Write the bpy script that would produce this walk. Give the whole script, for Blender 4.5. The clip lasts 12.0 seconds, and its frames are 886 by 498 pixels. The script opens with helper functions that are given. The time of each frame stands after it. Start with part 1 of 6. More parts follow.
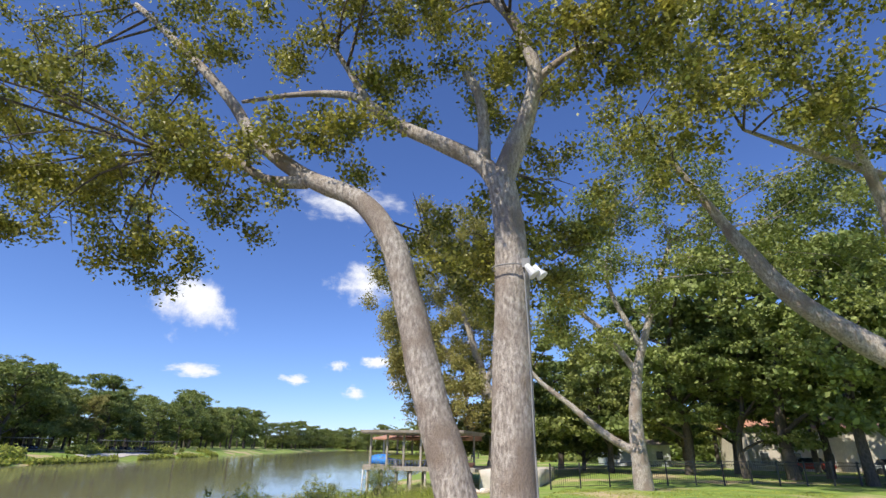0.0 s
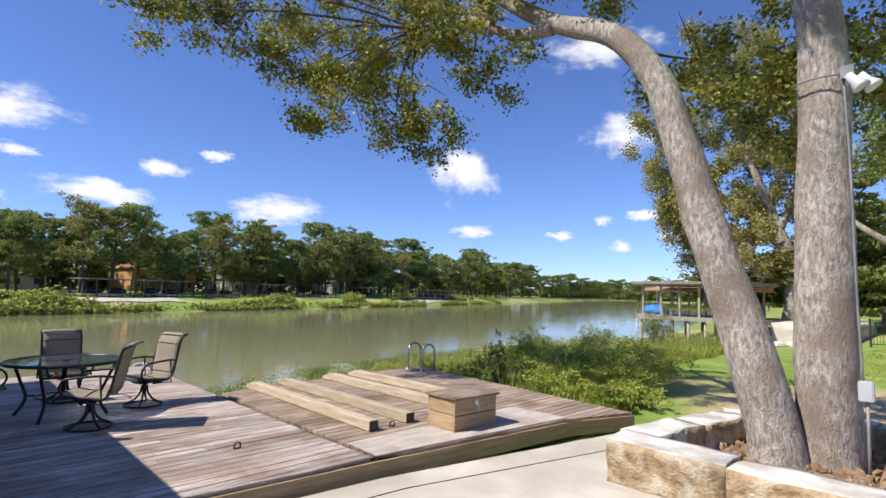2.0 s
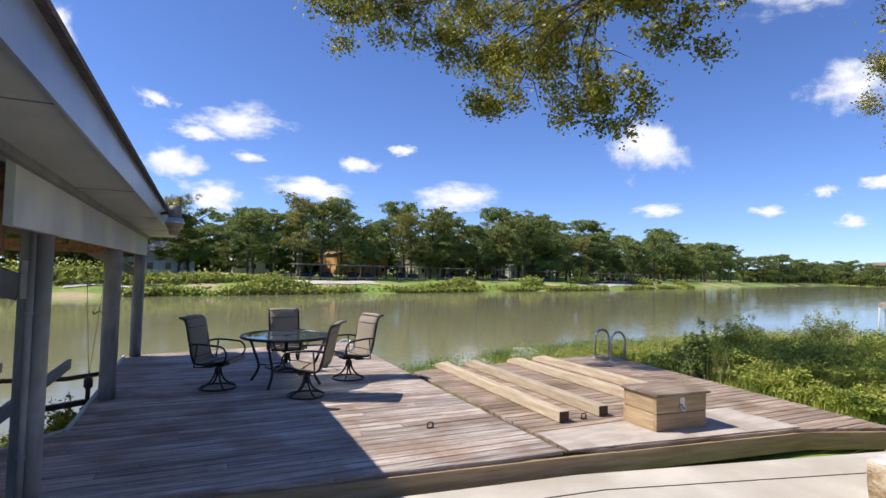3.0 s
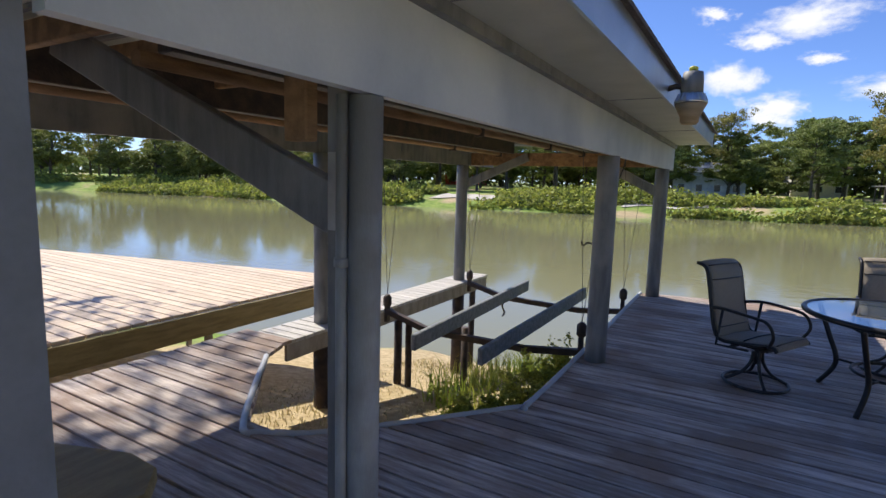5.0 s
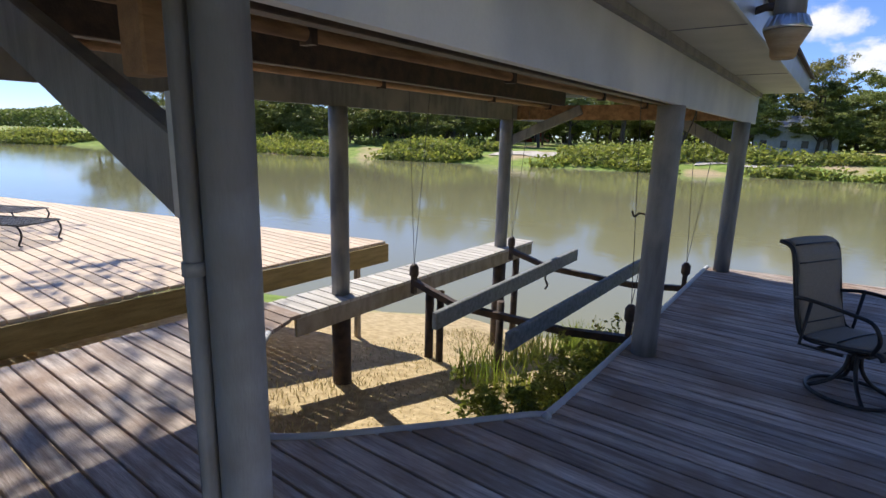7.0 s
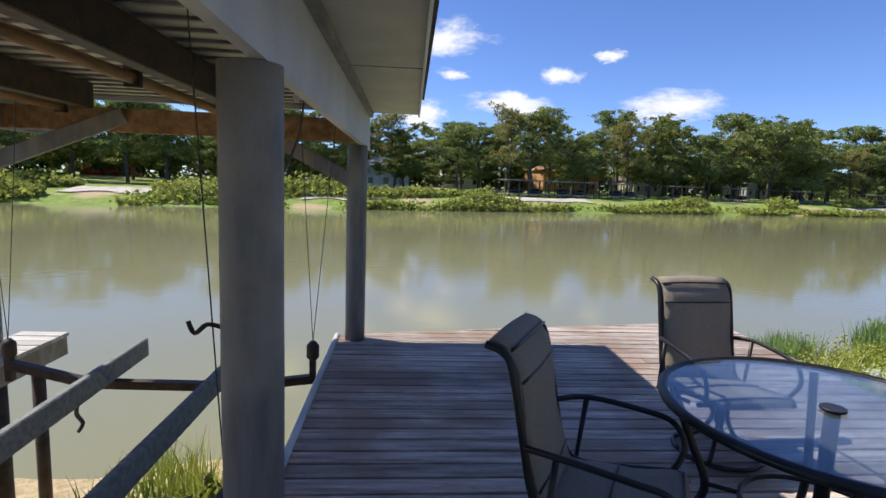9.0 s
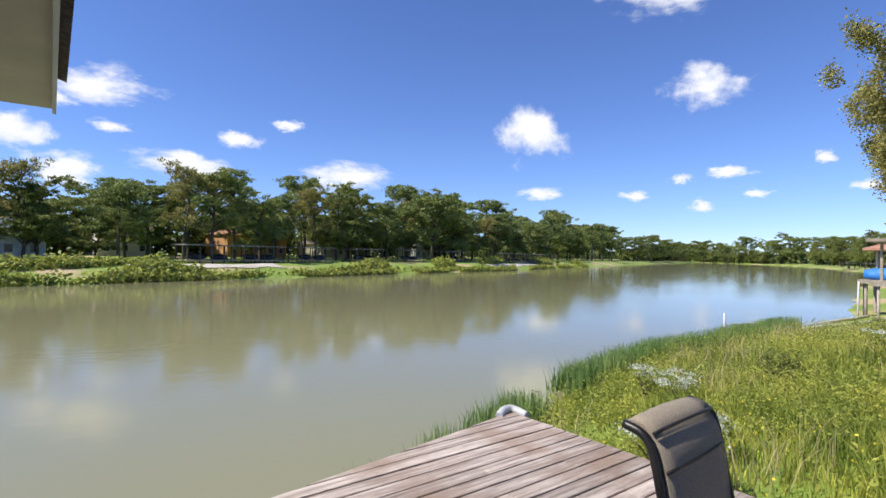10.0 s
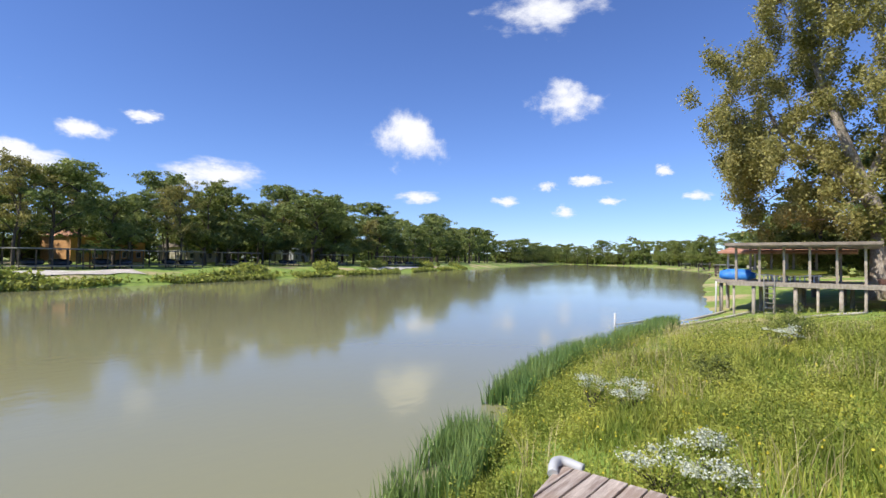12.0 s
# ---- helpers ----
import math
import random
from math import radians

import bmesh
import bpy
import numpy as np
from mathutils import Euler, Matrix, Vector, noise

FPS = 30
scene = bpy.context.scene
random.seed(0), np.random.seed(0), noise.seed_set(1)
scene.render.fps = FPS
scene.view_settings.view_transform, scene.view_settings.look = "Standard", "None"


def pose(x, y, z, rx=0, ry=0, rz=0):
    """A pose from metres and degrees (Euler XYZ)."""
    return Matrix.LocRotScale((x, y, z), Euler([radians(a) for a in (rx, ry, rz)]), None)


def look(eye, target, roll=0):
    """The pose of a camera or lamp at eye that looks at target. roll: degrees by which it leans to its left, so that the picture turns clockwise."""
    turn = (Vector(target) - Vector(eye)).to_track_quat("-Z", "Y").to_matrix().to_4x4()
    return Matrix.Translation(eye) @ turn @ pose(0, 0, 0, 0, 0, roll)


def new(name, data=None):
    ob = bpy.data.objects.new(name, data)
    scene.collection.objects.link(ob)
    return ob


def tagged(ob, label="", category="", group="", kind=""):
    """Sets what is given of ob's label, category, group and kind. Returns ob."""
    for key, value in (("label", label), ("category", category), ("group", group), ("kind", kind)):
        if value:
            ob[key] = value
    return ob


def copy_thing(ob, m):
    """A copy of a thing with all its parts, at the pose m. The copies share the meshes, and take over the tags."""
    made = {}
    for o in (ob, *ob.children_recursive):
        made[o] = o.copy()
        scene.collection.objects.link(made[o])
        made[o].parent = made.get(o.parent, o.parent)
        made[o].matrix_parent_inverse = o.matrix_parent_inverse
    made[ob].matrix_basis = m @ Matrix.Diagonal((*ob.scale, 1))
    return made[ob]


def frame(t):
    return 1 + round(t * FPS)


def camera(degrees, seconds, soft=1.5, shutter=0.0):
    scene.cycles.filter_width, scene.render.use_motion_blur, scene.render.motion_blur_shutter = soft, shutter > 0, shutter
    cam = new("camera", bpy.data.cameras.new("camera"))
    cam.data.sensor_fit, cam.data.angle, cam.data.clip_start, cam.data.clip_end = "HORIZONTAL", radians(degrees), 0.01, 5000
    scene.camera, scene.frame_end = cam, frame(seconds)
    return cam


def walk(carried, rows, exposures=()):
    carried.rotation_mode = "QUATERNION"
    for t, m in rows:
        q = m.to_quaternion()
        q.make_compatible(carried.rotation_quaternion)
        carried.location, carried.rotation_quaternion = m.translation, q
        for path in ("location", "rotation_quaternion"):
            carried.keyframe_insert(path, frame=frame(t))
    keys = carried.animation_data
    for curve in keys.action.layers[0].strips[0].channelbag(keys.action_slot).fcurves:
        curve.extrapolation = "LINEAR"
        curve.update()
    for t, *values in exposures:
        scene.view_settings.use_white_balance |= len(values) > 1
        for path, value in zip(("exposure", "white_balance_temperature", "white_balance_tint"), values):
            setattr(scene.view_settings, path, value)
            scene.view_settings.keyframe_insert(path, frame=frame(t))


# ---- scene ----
cam = camera(80.7, 12.0)
PATH = [
    (0, (-0.314, -2.463, 1.762), (1.469, -1.907, 2.475), 0.8),
    (0.5, (-0.278, -2.519, 1.751), (1.479, -1.693, 2.231), 1.2),
    (1, (-0.248, -2.478, 1.746), (1.431, -1.44, 2.07), 1.3),
    (1.5, (-0.224, -2.426, 1.749), (1.335, -1.194, 1.981), 1.3),
    (2, (-0.201, -2.354, 1.746), (1.199, -0.935, 1.914), 1.4),
    (2.5, (-0.181, -2.243, 1.746), (0.992, -0.627, 1.867), 1.4),
    (3, (-0.1, -2.04, 1.746), (0.756, -0.235, 1.835), 1.35),
    (3.5, (0.07, -1.37, 1.715), (0.405, 0.601, 1.742), 1.3),
    (5.5, (0.033, 1.504, 1.677), (-1.106, 3.111, 1.332), 1.6),
    (6, (-0.01, 1.672, 1.681), (-1.173, 3.252, 1.291), 1.5),
    (6.5, (-0.02, 1.765, 1.694), (-1.194, 3.331, 1.282), 1.7),
    (8.5, (-0.405, 3.022, 1.622), (-0.985, 4.893, 1.215), 1.9),
    (9, (-0.585, 4.321, 1.607), (-0.438, 6.3, 1.357), 2.1),
    (9.5, (-0.53, 5.645, 1.606), (0.314, 7.458, 1.56), 1.5),
    (10, (-0.5, 6.677, 1.586), (0.717, 8.264, 1.611), 0.9),
    (10.5, (-0.542, 7.305, 1.602), (0.828, 8.762, 1.642), 0.8),
    (11, (-0.58, 7.76, 1.626), (0.859, 9.147, 1.668), 0.8),
    (11.5, (-0.6, 8.156, 1.645), (0.898, 9.481, 1.687), 0.6),
    (12, (-0.612, 8.527, 1.66), (0.938, 9.79, 1.702), 0.6),
]
walk(cam, [(t, look(eye, target, roll)) for t, eye, target, roll in PATH], exposures=[(0, 0.3), (12, 0.3)])

# ---- light ----
SUN_FROM = Vector((-1.88, 0.75, 2.45)).normalized()
world = bpy.data.worlds.new("sky")
scene.world = world
world.use_nodes = True
wn = world.node_tree
wn.nodes.clear()
sky = wn.nodes.new("ShaderNodeTexSky")
sky.sky_type, sky.sun_disc = "NISHITA", False
sky.sun_elevation = math.asin(SUN_FROM.z)
sky.sun_rotation = math.atan2(SUN_FROM.x, SUN_FROM.y)
sky.air_density, sky.dust_density, sky.ozone_density, sky.altitude = 1.0, 0.0, 2.0, 1200
bg = wn.nodes.new("ShaderNodeBackground")
bg.inputs[1].default_value = 0.122
wo = wn.nodes.new("ShaderNodeOutputWorld")
hsv = wn.nodes.new("ShaderNodeMixRGB")
hsv.blend_type = "MULTIPLY"
hsv.inputs[0].default_value = 1.0
hsv.inputs[2].default_value = (0.64, 0.77, 1.14, 1)
wn.links.new(sky.outputs[0], hsv.inputs[1])
wn.links.new(hsv.outputs[0], bg.inputs[0])
wn.links.new(bg.outputs[0], wo.inputs[0])
sun = new("sun", bpy.data.lights.new("sun", "SUN"))
sun.data.energy, sun.data.angle, sun.data.color = 5.0, radians(0.55), (1.0, 0.93, 0.82)
sun.matrix_world = look(SUN_FROM * 60, (0, 0, 0))


# ---- materials ----
def material(name, a, b, scale=8.0, stretch=(1, 1, 1), rough=0.7, bump=0.3, metal=0.0, spread=0.0, stain=None, stain_scale=1.0,
             translucent=0.0, fine=60.0, fine_amount=0.25, rough_var=0.1, island=False):
    """Two tones mixed by grain, with stains at a larger scale, relief, and a shift in brightness from piece to piece."""
    m = bpy.data.materials.new(name)
    m.use_nodes = True
    nt = m.node_tree
    nt.nodes.clear()
    N, L = nt.nodes.new, nt.links.new
    co = N("ShaderNodeTexCoord")
    info = N("ShaderNodeObjectInfo")
    geo = N("ShaderNodeNewGeometry")
    mp = N("ShaderNodeMapping")
    mp.inputs["Scale"].default_value = stretch
    shift = N("ShaderNodeVectorMath")
    shift.operation = "MULTIPLY_ADD"
    shift.inputs[1].default_value = (1, 1, 1)
    L(geo.outputs["Position"], shift.inputs[0])
    L(info.outputs["Random"], shift.inputs[2])
    L(shift.outputs[0], mp.inputs[0])
    n1 = N("ShaderNodeTexNoise")
    n1.inputs["Scale"].default_value, n1.inputs["Detail"].default_value = scale, 6
    L(mp.outputs[0], n1.inputs["Vector"])
    n2 = N("ShaderNodeTexNoise")
    n2.inputs["Scale"].default_value, n2.inputs["Detail"].default_value = fine, 3
    L(mp.outputs[0], n2.inputs["Vector"])
    n3 = N("ShaderNodeTexNoise")
    n3.inputs["Scale"].default_value, n3.inputs["Detail"].default_value = stain_scale, 5
    L(geo.outputs["Position"], n3.inputs["Vector"])
    ramp = N("ShaderNodeValToRGB")
    ramp.color_ramp.elements[0].position, ramp.color_ramp.elements[1].position = 0.34, 0.66
    ramp.color_ramp.elements[0].color, ramp.color_ramp.elements[1].color = (*a, 1), (*b, 1)
    L(n1.outputs["Fac"], ramp.inputs[0])
    col = ramp.outputs[0]
    if stain:
        r2 = N("ShaderNodeValToRGB")
        r2.color_ramp.elements[0].position, r2.color_ramp.elements[1].position = 0.47, 0.64
        L(n3.outputs["Fac"], r2.inputs[0])
        mx = N("ShaderNodeMixRGB")
        mx.inputs[2].default_value = (*stain, 1)
        L(r2.outputs[0], mx.inputs[0])
        L(col, mx.inputs[1])
        col = mx.outputs[0]
    br = N("ShaderNodeMapRange")
    br.inputs["To Min"].default_value, br.inputs["To Max"].default_value = 1 - fine_amount, 1 + fine_amount
    L(n2.outputs["Fac"], br.inputs["Value"])
    val = br.outputs[0]
    if spread:
        pr = N("ShaderNodeMapRange")
        pr.inputs["To Min"].default_value, pr.inputs["To Max"].default_value = 1 - spread, 1 + spread
        L(geo.outputs["Random Per Island"] if island else info.outputs["Random"], pr.inputs["Value"])
        mu = N("ShaderNodeMath")
        mu.operation = "MULTIPLY"
        L(val, mu.inputs[0])
        L(pr.outputs[0], mu.inputs[1])
        val = mu.outputs[0]
    hs = N("ShaderNodeHueSaturation")
    L(val, hs.inputs["Value"])
    L(col, hs.inputs["Color"])
    bs = N("ShaderNodeBsdfPrincipled")
    L(hs.outputs[0], bs.inputs["Base Color"])
    bs.inputs["Metallic"].default_value = metal
    rr = N("ShaderNodeMapRange")
    rr.inputs["To Min"].default_value, rr.inputs["To Max"].default_value = max(0.02, rough - rough_var), min(1, rough + rough_var)
    L(n1.outputs["Fac"], rr.inputs["Value"])
    L(rr.outputs[0], bs.inputs["Roughness"])
    if bump:
        ad = N("ShaderNodeMath")
        ad.operation = "ADD"
        L(n1.outputs["Fac"], ad.inputs[0])
        L(n2.outputs["Fac"], ad.inputs[1])
        bp = N("ShaderNodeBump")
        bp.inputs["Strength"].default_value, bp.inputs["Distance"].default_value = bump, 0.02
        L(ad.outputs[0], bp.inputs["Height"])
        L(bp.outputs[0], bs.inputs["Normal"])
    out = N("ShaderNodeOutputMaterial")
    if translucent:
        tr = N("ShaderNodeBsdfTranslucent")
        L(hs.outputs[0], tr.inputs["Color"])
        ms = N("ShaderNodeMixShader")
        ms.inputs[0].default_value = translucent
        L(bs.outputs[0], ms.inputs[1])
        L(tr.outputs[0], ms.inputs[2])
        L(ms.outputs[0], out.inputs[0])
    else:
        L(bs.outputs[0], out.inputs[0])
    return m


DECK = material("weathered decking", (0.27, 0.205, 0.17), (0.60, 0.52, 0.46), 5, (0.35, 5, 5), 0.8, 0.45, spread=0.28, stain=(0.32, 0.23, 0.175), stain_scale=1.6, fine=40, fine_amount=0.4)
DECK_OLD = material("brown stained decking", (0.24, 0.165, 0.12), (0.46, 0.36, 0.28), 5, (0.35, 5, 5), 0.8, 0.35, spread=0.2, stain=(0.2, 0.14, 0.09), stain_scale=1.4, fine=40)
DECK_NEW = material("pale new decking", (0.56, 0.42, 0.29), (0.72, 0.58, 0.44), 5, (5, 0.4, 5), 0.75, 0.2, spread=0.1, fine=40)
DECK_PALE = material("pale grey decking", (0.44, 0.41, 0.37), (0.62, 0.59, 0.55), 5, (0.35, 5, 5), 0.8, 0.3, spread=0.12, fine=40)
TIMBER = material("pale timber", (0.38, 0.30, 0.2), (0.55, 0.45, 0.33), 5, (4, 0.5, 4), 0.75, 0.25, spread=0.1, fine=50)
TREATED = material("yellowish treated lumber", (0.26, 0.19, 0.07), (0.40, 0.30, 0.13), 5, (4, 0.6, 4), 0.7, 0.2, spread=0.1)
ROUGH_WOOD = material("brown rafters", (0.20, 0.11, 0.05), (0.38, 0.22, 0.11), 5, (3, 0.6, 3), 0.75, 0.25, spread=0.15)
BOXWOOD = material("box wood", (0.30, 0.20, 0.10), (0.44, 0.32, 0.19), 4, (0.6, 0.6, 6), 0.75, 0.25, spread=0.12)
PLY = material("grey plywood", (0.42, 0.36, 0.31), (0.55, 0.48, 0.42), 3, (1, 3, 1), 0.85, 0.15, stain=(0.36, 0.3, 0.25), stain_scale=2)
WHITE = material("white painted board", (0.43, 0.445, 0.46), (0.53, 0.54, 0.55), 3, (1, 1, 1), 0.5, 0.06, fine_amount=0.05, stain=(0.62, 0.62, 0.6), stain_scale=1.1)
SOFFIT = material("soffit board", (0.42, 0.42, 0.37), (0.52, 0.51, 0.45), 3, (1, 1, 1), 0.6, 0.05, fine_amount=0.05)
GREY_PAINT = material("grey painted post", (0.14, 0.14, 0.145), (0.235, 0.235, 0.235), 5, (3, 3, 0.5), 0.55, 0.15, fine_amount=0.12, stain=(0.28, 0.26, 0.24), stain_scale=2.2)
POST_WHITE = material("chalky grey-white post paint", (0.27, 0.275, 0.28), (0.42, 0.42, 0.42), 4, (3, 3, 0.5), 0.6, 0.12, fine_amount=0.1, stain=(0.24, 0.22, 0.2), stain_scale=2.6)
TRIM = material("dark grey trim", (0.17, 0.18, 0.2), (0.23, 0.24, 0.27), 4, (1, 1, 1), 0.5, 0.1, fine_amount=0.08)
FLASH = material("grey metal fascia", (0.30, 0.33, 0.38), (0.42, 0.45, 0.5), 3, (1, 1, 1), 0.35, 0.05, metal=0.4, fine_amount=0.08)
SHINGLE = material("brown shingles", (0.07, 0.055, 0.05), (0.14, 0.11, 0.1), 30, (1, 1, 1), 0.95, 0.5, spread=0.2)
STEEL = material("rusty dark steel", (0.035, 0.028, 0.025), (0.09, 0.06, 0.045), 9, (1, 1, 1), 0.6, 0.25, metal=0.3)
GALV = material("galvanised steel", (0.5, 0.5, 0.5), (0.66, 0.66, 0.66), 12, (1, 1, 1), 0.32, 0.03, metal=0.9, fine_amount=0.06)
CARPET = material("bunk carpet", (0.17, 0.18, 0.18), (0.27, 0.28, 0.28), 20, (1, 1, 1), 0.95, 0.4)
FRAME = material("dark bronze frame", (0.012, 0.011, 0.011), (0.026, 0.023, 0.022), 15, (1, 1, 1), 0.38, 0.05, metal=0.2, fine_amount=0.1)
SLING = material("taupe sling fabric", (0.24, 0.2, 0.15), (0.33, 0.28, 0.215), 120, (1, 1, 1), 0.85, 0.25, fine=300, fine_amount=0.2)
CONCRETE = material("pale concrete", (0.50, 0.46, 0.40), (0.62, 0.57, 0.50), 2.5, (1, 1, 1), 0.9, 0.15, stain=(0.44, 0.39, 0.33), stain_scale=0.7, fine=90, fine_amount=0.12)
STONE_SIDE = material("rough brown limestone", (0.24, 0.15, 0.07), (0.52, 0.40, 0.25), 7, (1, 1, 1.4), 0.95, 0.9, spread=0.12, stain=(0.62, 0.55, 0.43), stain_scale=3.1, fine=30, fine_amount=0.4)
STONE_TOP = material("pale limestone top", (0.56, 0.52, 0.46), (0.80, 0.77, 0.73), 3, (1, 1, 1), 0.9, 0.35, spread=0.06, stain=(0.44, 0.41, 0.36), stain_scale=2.6, fine=45, fine_amount=0.2)
STONE = material("limestone", (0.48, 0.38, 0.25), (0.68, 0.61, 0.50), 4, (1, 1, 1.5), 0.9, 0.7, spread=0.12, stain=(0.80, 0.77, 0.70), stain_scale=2.3, fine=35)
ROCK = material("brown rubble", (0.26, 0.16, 0.09), (0.48, 0.33, 0.2), 6, (1, 1, 1), 0.9, 0.5, spread=0.3)
BARK = material("grey bark", (0.21, 0.175, 0.145), (0.50, 0.445, 0.385), 11, (2.2, 2.2, 0.9), 0.95, 0.9, stain=(0.24, 0.19, 0.15), stain_scale=1.7, fine=34, fine_amount=0.5)
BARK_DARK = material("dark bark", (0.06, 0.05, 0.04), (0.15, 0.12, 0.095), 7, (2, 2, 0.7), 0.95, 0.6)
LEAF = material("oak leaf", (0.14, 0.165, 0.026), (0.38, 0.345, 0.062), 2.0, (1, 1, 1), 0.5, 0, translucent=0.36, spread=0.5, island=True)
LEAF_DARK = material("dark leaf", (0.13, 0.185, 0.045), (0.31, 0.35, 0.1), 0.35, (1, 1, 1), 0.6, 0, translucent=0.28, spread=0.35, island=True)
LEAF_MID = material("mid leaf", (0.13, 0.17, 0.036), (0.29, 0.31, 0.08), 0.35, (1, 1, 1), 0.6, 0, translucent=0.32, spread=0.35, island=True)
LEAF_OLIVE = material("olive leaf", (0.24, 0.23, 0.06), (0.40, 0.36, 0.12), 0.6, (1, 1, 1), 0.6, 0, translucent=0.35, spread=0.3, island=True)
WEED = material("meadow weeds", (0.19, 0.26, 0.04), (0.50, 0.50, 0.10), 1.1, (1, 1, 1), 0.7, 0, translucent=0.4, spread=0.35, island=True)
REED = material("reeds", (0.14, 0.25, 0.07), (0.28, 0.38, 0.12), 0.9, (1, 1, 1), 0.6, 0, translucent=0.35, spread=0.35, island=True)
DRY = material("dry grass stems", (0.46, 0.38, 0.19), (0.62, 0.54, 0.30), 1.5, (1, 1, 1), 0.8, 0, translucent=0.3, spread=0.3, island=True)
FLOWER = material("white flower heads", (0.58, 0.62, 0.52), (0.74, 0.76, 0.68), 9, (1, 1, 1), 0.8, 0, translucent=0.3, spread=0.15, island=True)
FLOWER_Y = material("yellow flowers", (0.62, 0.5, 0.04), (0.75, 0.62, 0.06), 9, (1, 1, 1), 0.8, 0, translucent=0.3, spread=0.15, island=True)
GREY_WOOD = material("grey dock wood", (0.26, 0.22, 0.18), (0.42, 0.37, 0.31), 3, (3, 3, 1), 0.85, 0.2, spread=0.15)
ROOFTIN = material("brown flat roof", (0.20, 0.16, 0.13), (0.32, 0.27, 0.22), 2, (1, 1, 1), 0.7, 0.1)
TERRACOTTA = material("reddish roof", (0.42, 0.2, 0.13), (0.52, 0.28, 0.19), 3, (1, 1, 1), 0.8, 0.2)
STUCCO = material("cream stucco", (0.55, 0.49, 0.4), (0.66, 0.6, 0.5), 3, (1, 1, 1), 0.85, 0.1)
ORANGE = material("orange stucco", (0.5, 0.26, 0.1), (0.6, 0.34, 0.15), 3, (1, 1, 1), 0.85, 0.1)
BLACK = material("black metal fence", (0.012, 0.014, 0.013), (0.03, 0.03, 0.03), 10, (1, 1, 1), 0.45, 0)
BLUE = material("blue canvas", (0.02, 0.15, 0.5), (0.04, 0.25, 0.65), 3, (1, 1, 1), 0.6, 0.1)
YELLOW = material("yellow kayak plastic", (0.55, 0.55, 0.05), (0.65, 0.62, 0.1), 3, (1, 1, 1), 0.4, 0)
RED = material("red paint", (0.5, 0.03, 0.02), (0.6, 0.06, 0.04), 3, (1, 1, 1), 0.4, 0)
DARK = material("dark window glass", (0.02, 0.025, 0.03), (0.04, 0.045, 0.05), 3, (1, 1, 1), 0.1, 0)
ROPE = material("cable", (0.05, 0.05, 0.05), (0.12, 0.12, 0.12), 30, (1, 1, 1), 0.6, 0)


def ground_material():
    """Grass with bare, dry and gravelly patches."""
    m = bpy.data.materials.new("ground")
    m.use_nodes = True
    nt = m.node_tree
    N, L = nt.nodes.new, nt.links.new
    bs = nt.nodes["Principled BSDF"]
    geo = N("ShaderNodeNewGeometry")
    sep = N("ShaderNodeSeparateXYZ")
    L(geo.outputs["Position"], sep.inputs[0])

    def noise_at(scale, detail=6):
        n = N("ShaderNodeTexNoise")
        n.inputs["Scale"].default_value, n.inputs["Detail"].default_value = scale, detail
        L(geo.outputs["Position"], n.inputs["Vector"])
        return n.outputs["Fac"]

    def ramp(src, stops):
        r = N("ShaderNodeValToRGB")
        while len(r.color_ramp.elements) < len(stops):
            r.color_ramp.elements.new(0.5)
        for e, (p, c) in zip(r.color_ramp.elements, stops):
            e.position, e.color = p, (*c, 1)
        L(src, r.inputs[0])
        return r.outputs[0]

    def mix(f, a, b):
        x = N("ShaderNodeMixRGB")
        L(f, x.inputs[0])
        L(a, x.inputs[1])
        L(b, x.inputs[2])
        return x.outputs[0]

    grass = ramp(noise_at(1.3), [(0.3, (0.14, 0.22, 0.03)), (0.55, (0.22, 0.31, 0.05)), (0.75, (0.32, 0.37, 0.09))])
    straw = ramp(noise_at(9), [(0.3, (0.36, 0.27, 0.14)), (0.7, (0.58, 0.46, 0.27))])
    bare = ramp(noise_at(0.12, 5), [(0.53, (0, 0, 0)), (0.63, (1, 1, 1))])
    # dry bank below the slip and bare earth by the planter
    def spot(cx, cy, r0, r1):
        v = N("ShaderNodeVectorMath")
        v.operation = "DISTANCE"
        v.inputs[1].default_value = (cx, cy, -1)
        L(geo.outputs["Position"], v.inputs[0])
        mr = N("ShaderNodeMapRange")
        mr.inputs["From Min"].default_value, mr.inputs["From Max"].default_value = r1, r0
        w = N("ShaderNodeMath")
        w.operation = "MULTIPLY_ADD"
        w.inputs[1].default_value = 2.0
        L(noise_at(0.9), w.inputs[0])
        L(v.outputs["Value"], w.inputs[2])
        L(w.outputs[0], mr.inputs["Value"])
        return mr.outputs[0]
    c = mix(bare, grass, straw)
    c = mix(spot(-4, 6.5, 5.2, 6.2), c, straw)
    c = mix(spot(11.5, -2.2, 4.4, 5.6), c, straw)
    L(c, bs.inputs["Base Color"])
    bs.inputs["Roughness"].default_value = 0.95
    bp = N("ShaderNodeBump")
    bp.inputs["Strength"].default_value, bp.inputs["Distance"].default_value = 0.6, 0.05
    L(noise_at(22), bp.inputs["Height"])
    L(bp.outputs[0], bs.inputs["Normal"])
    return m


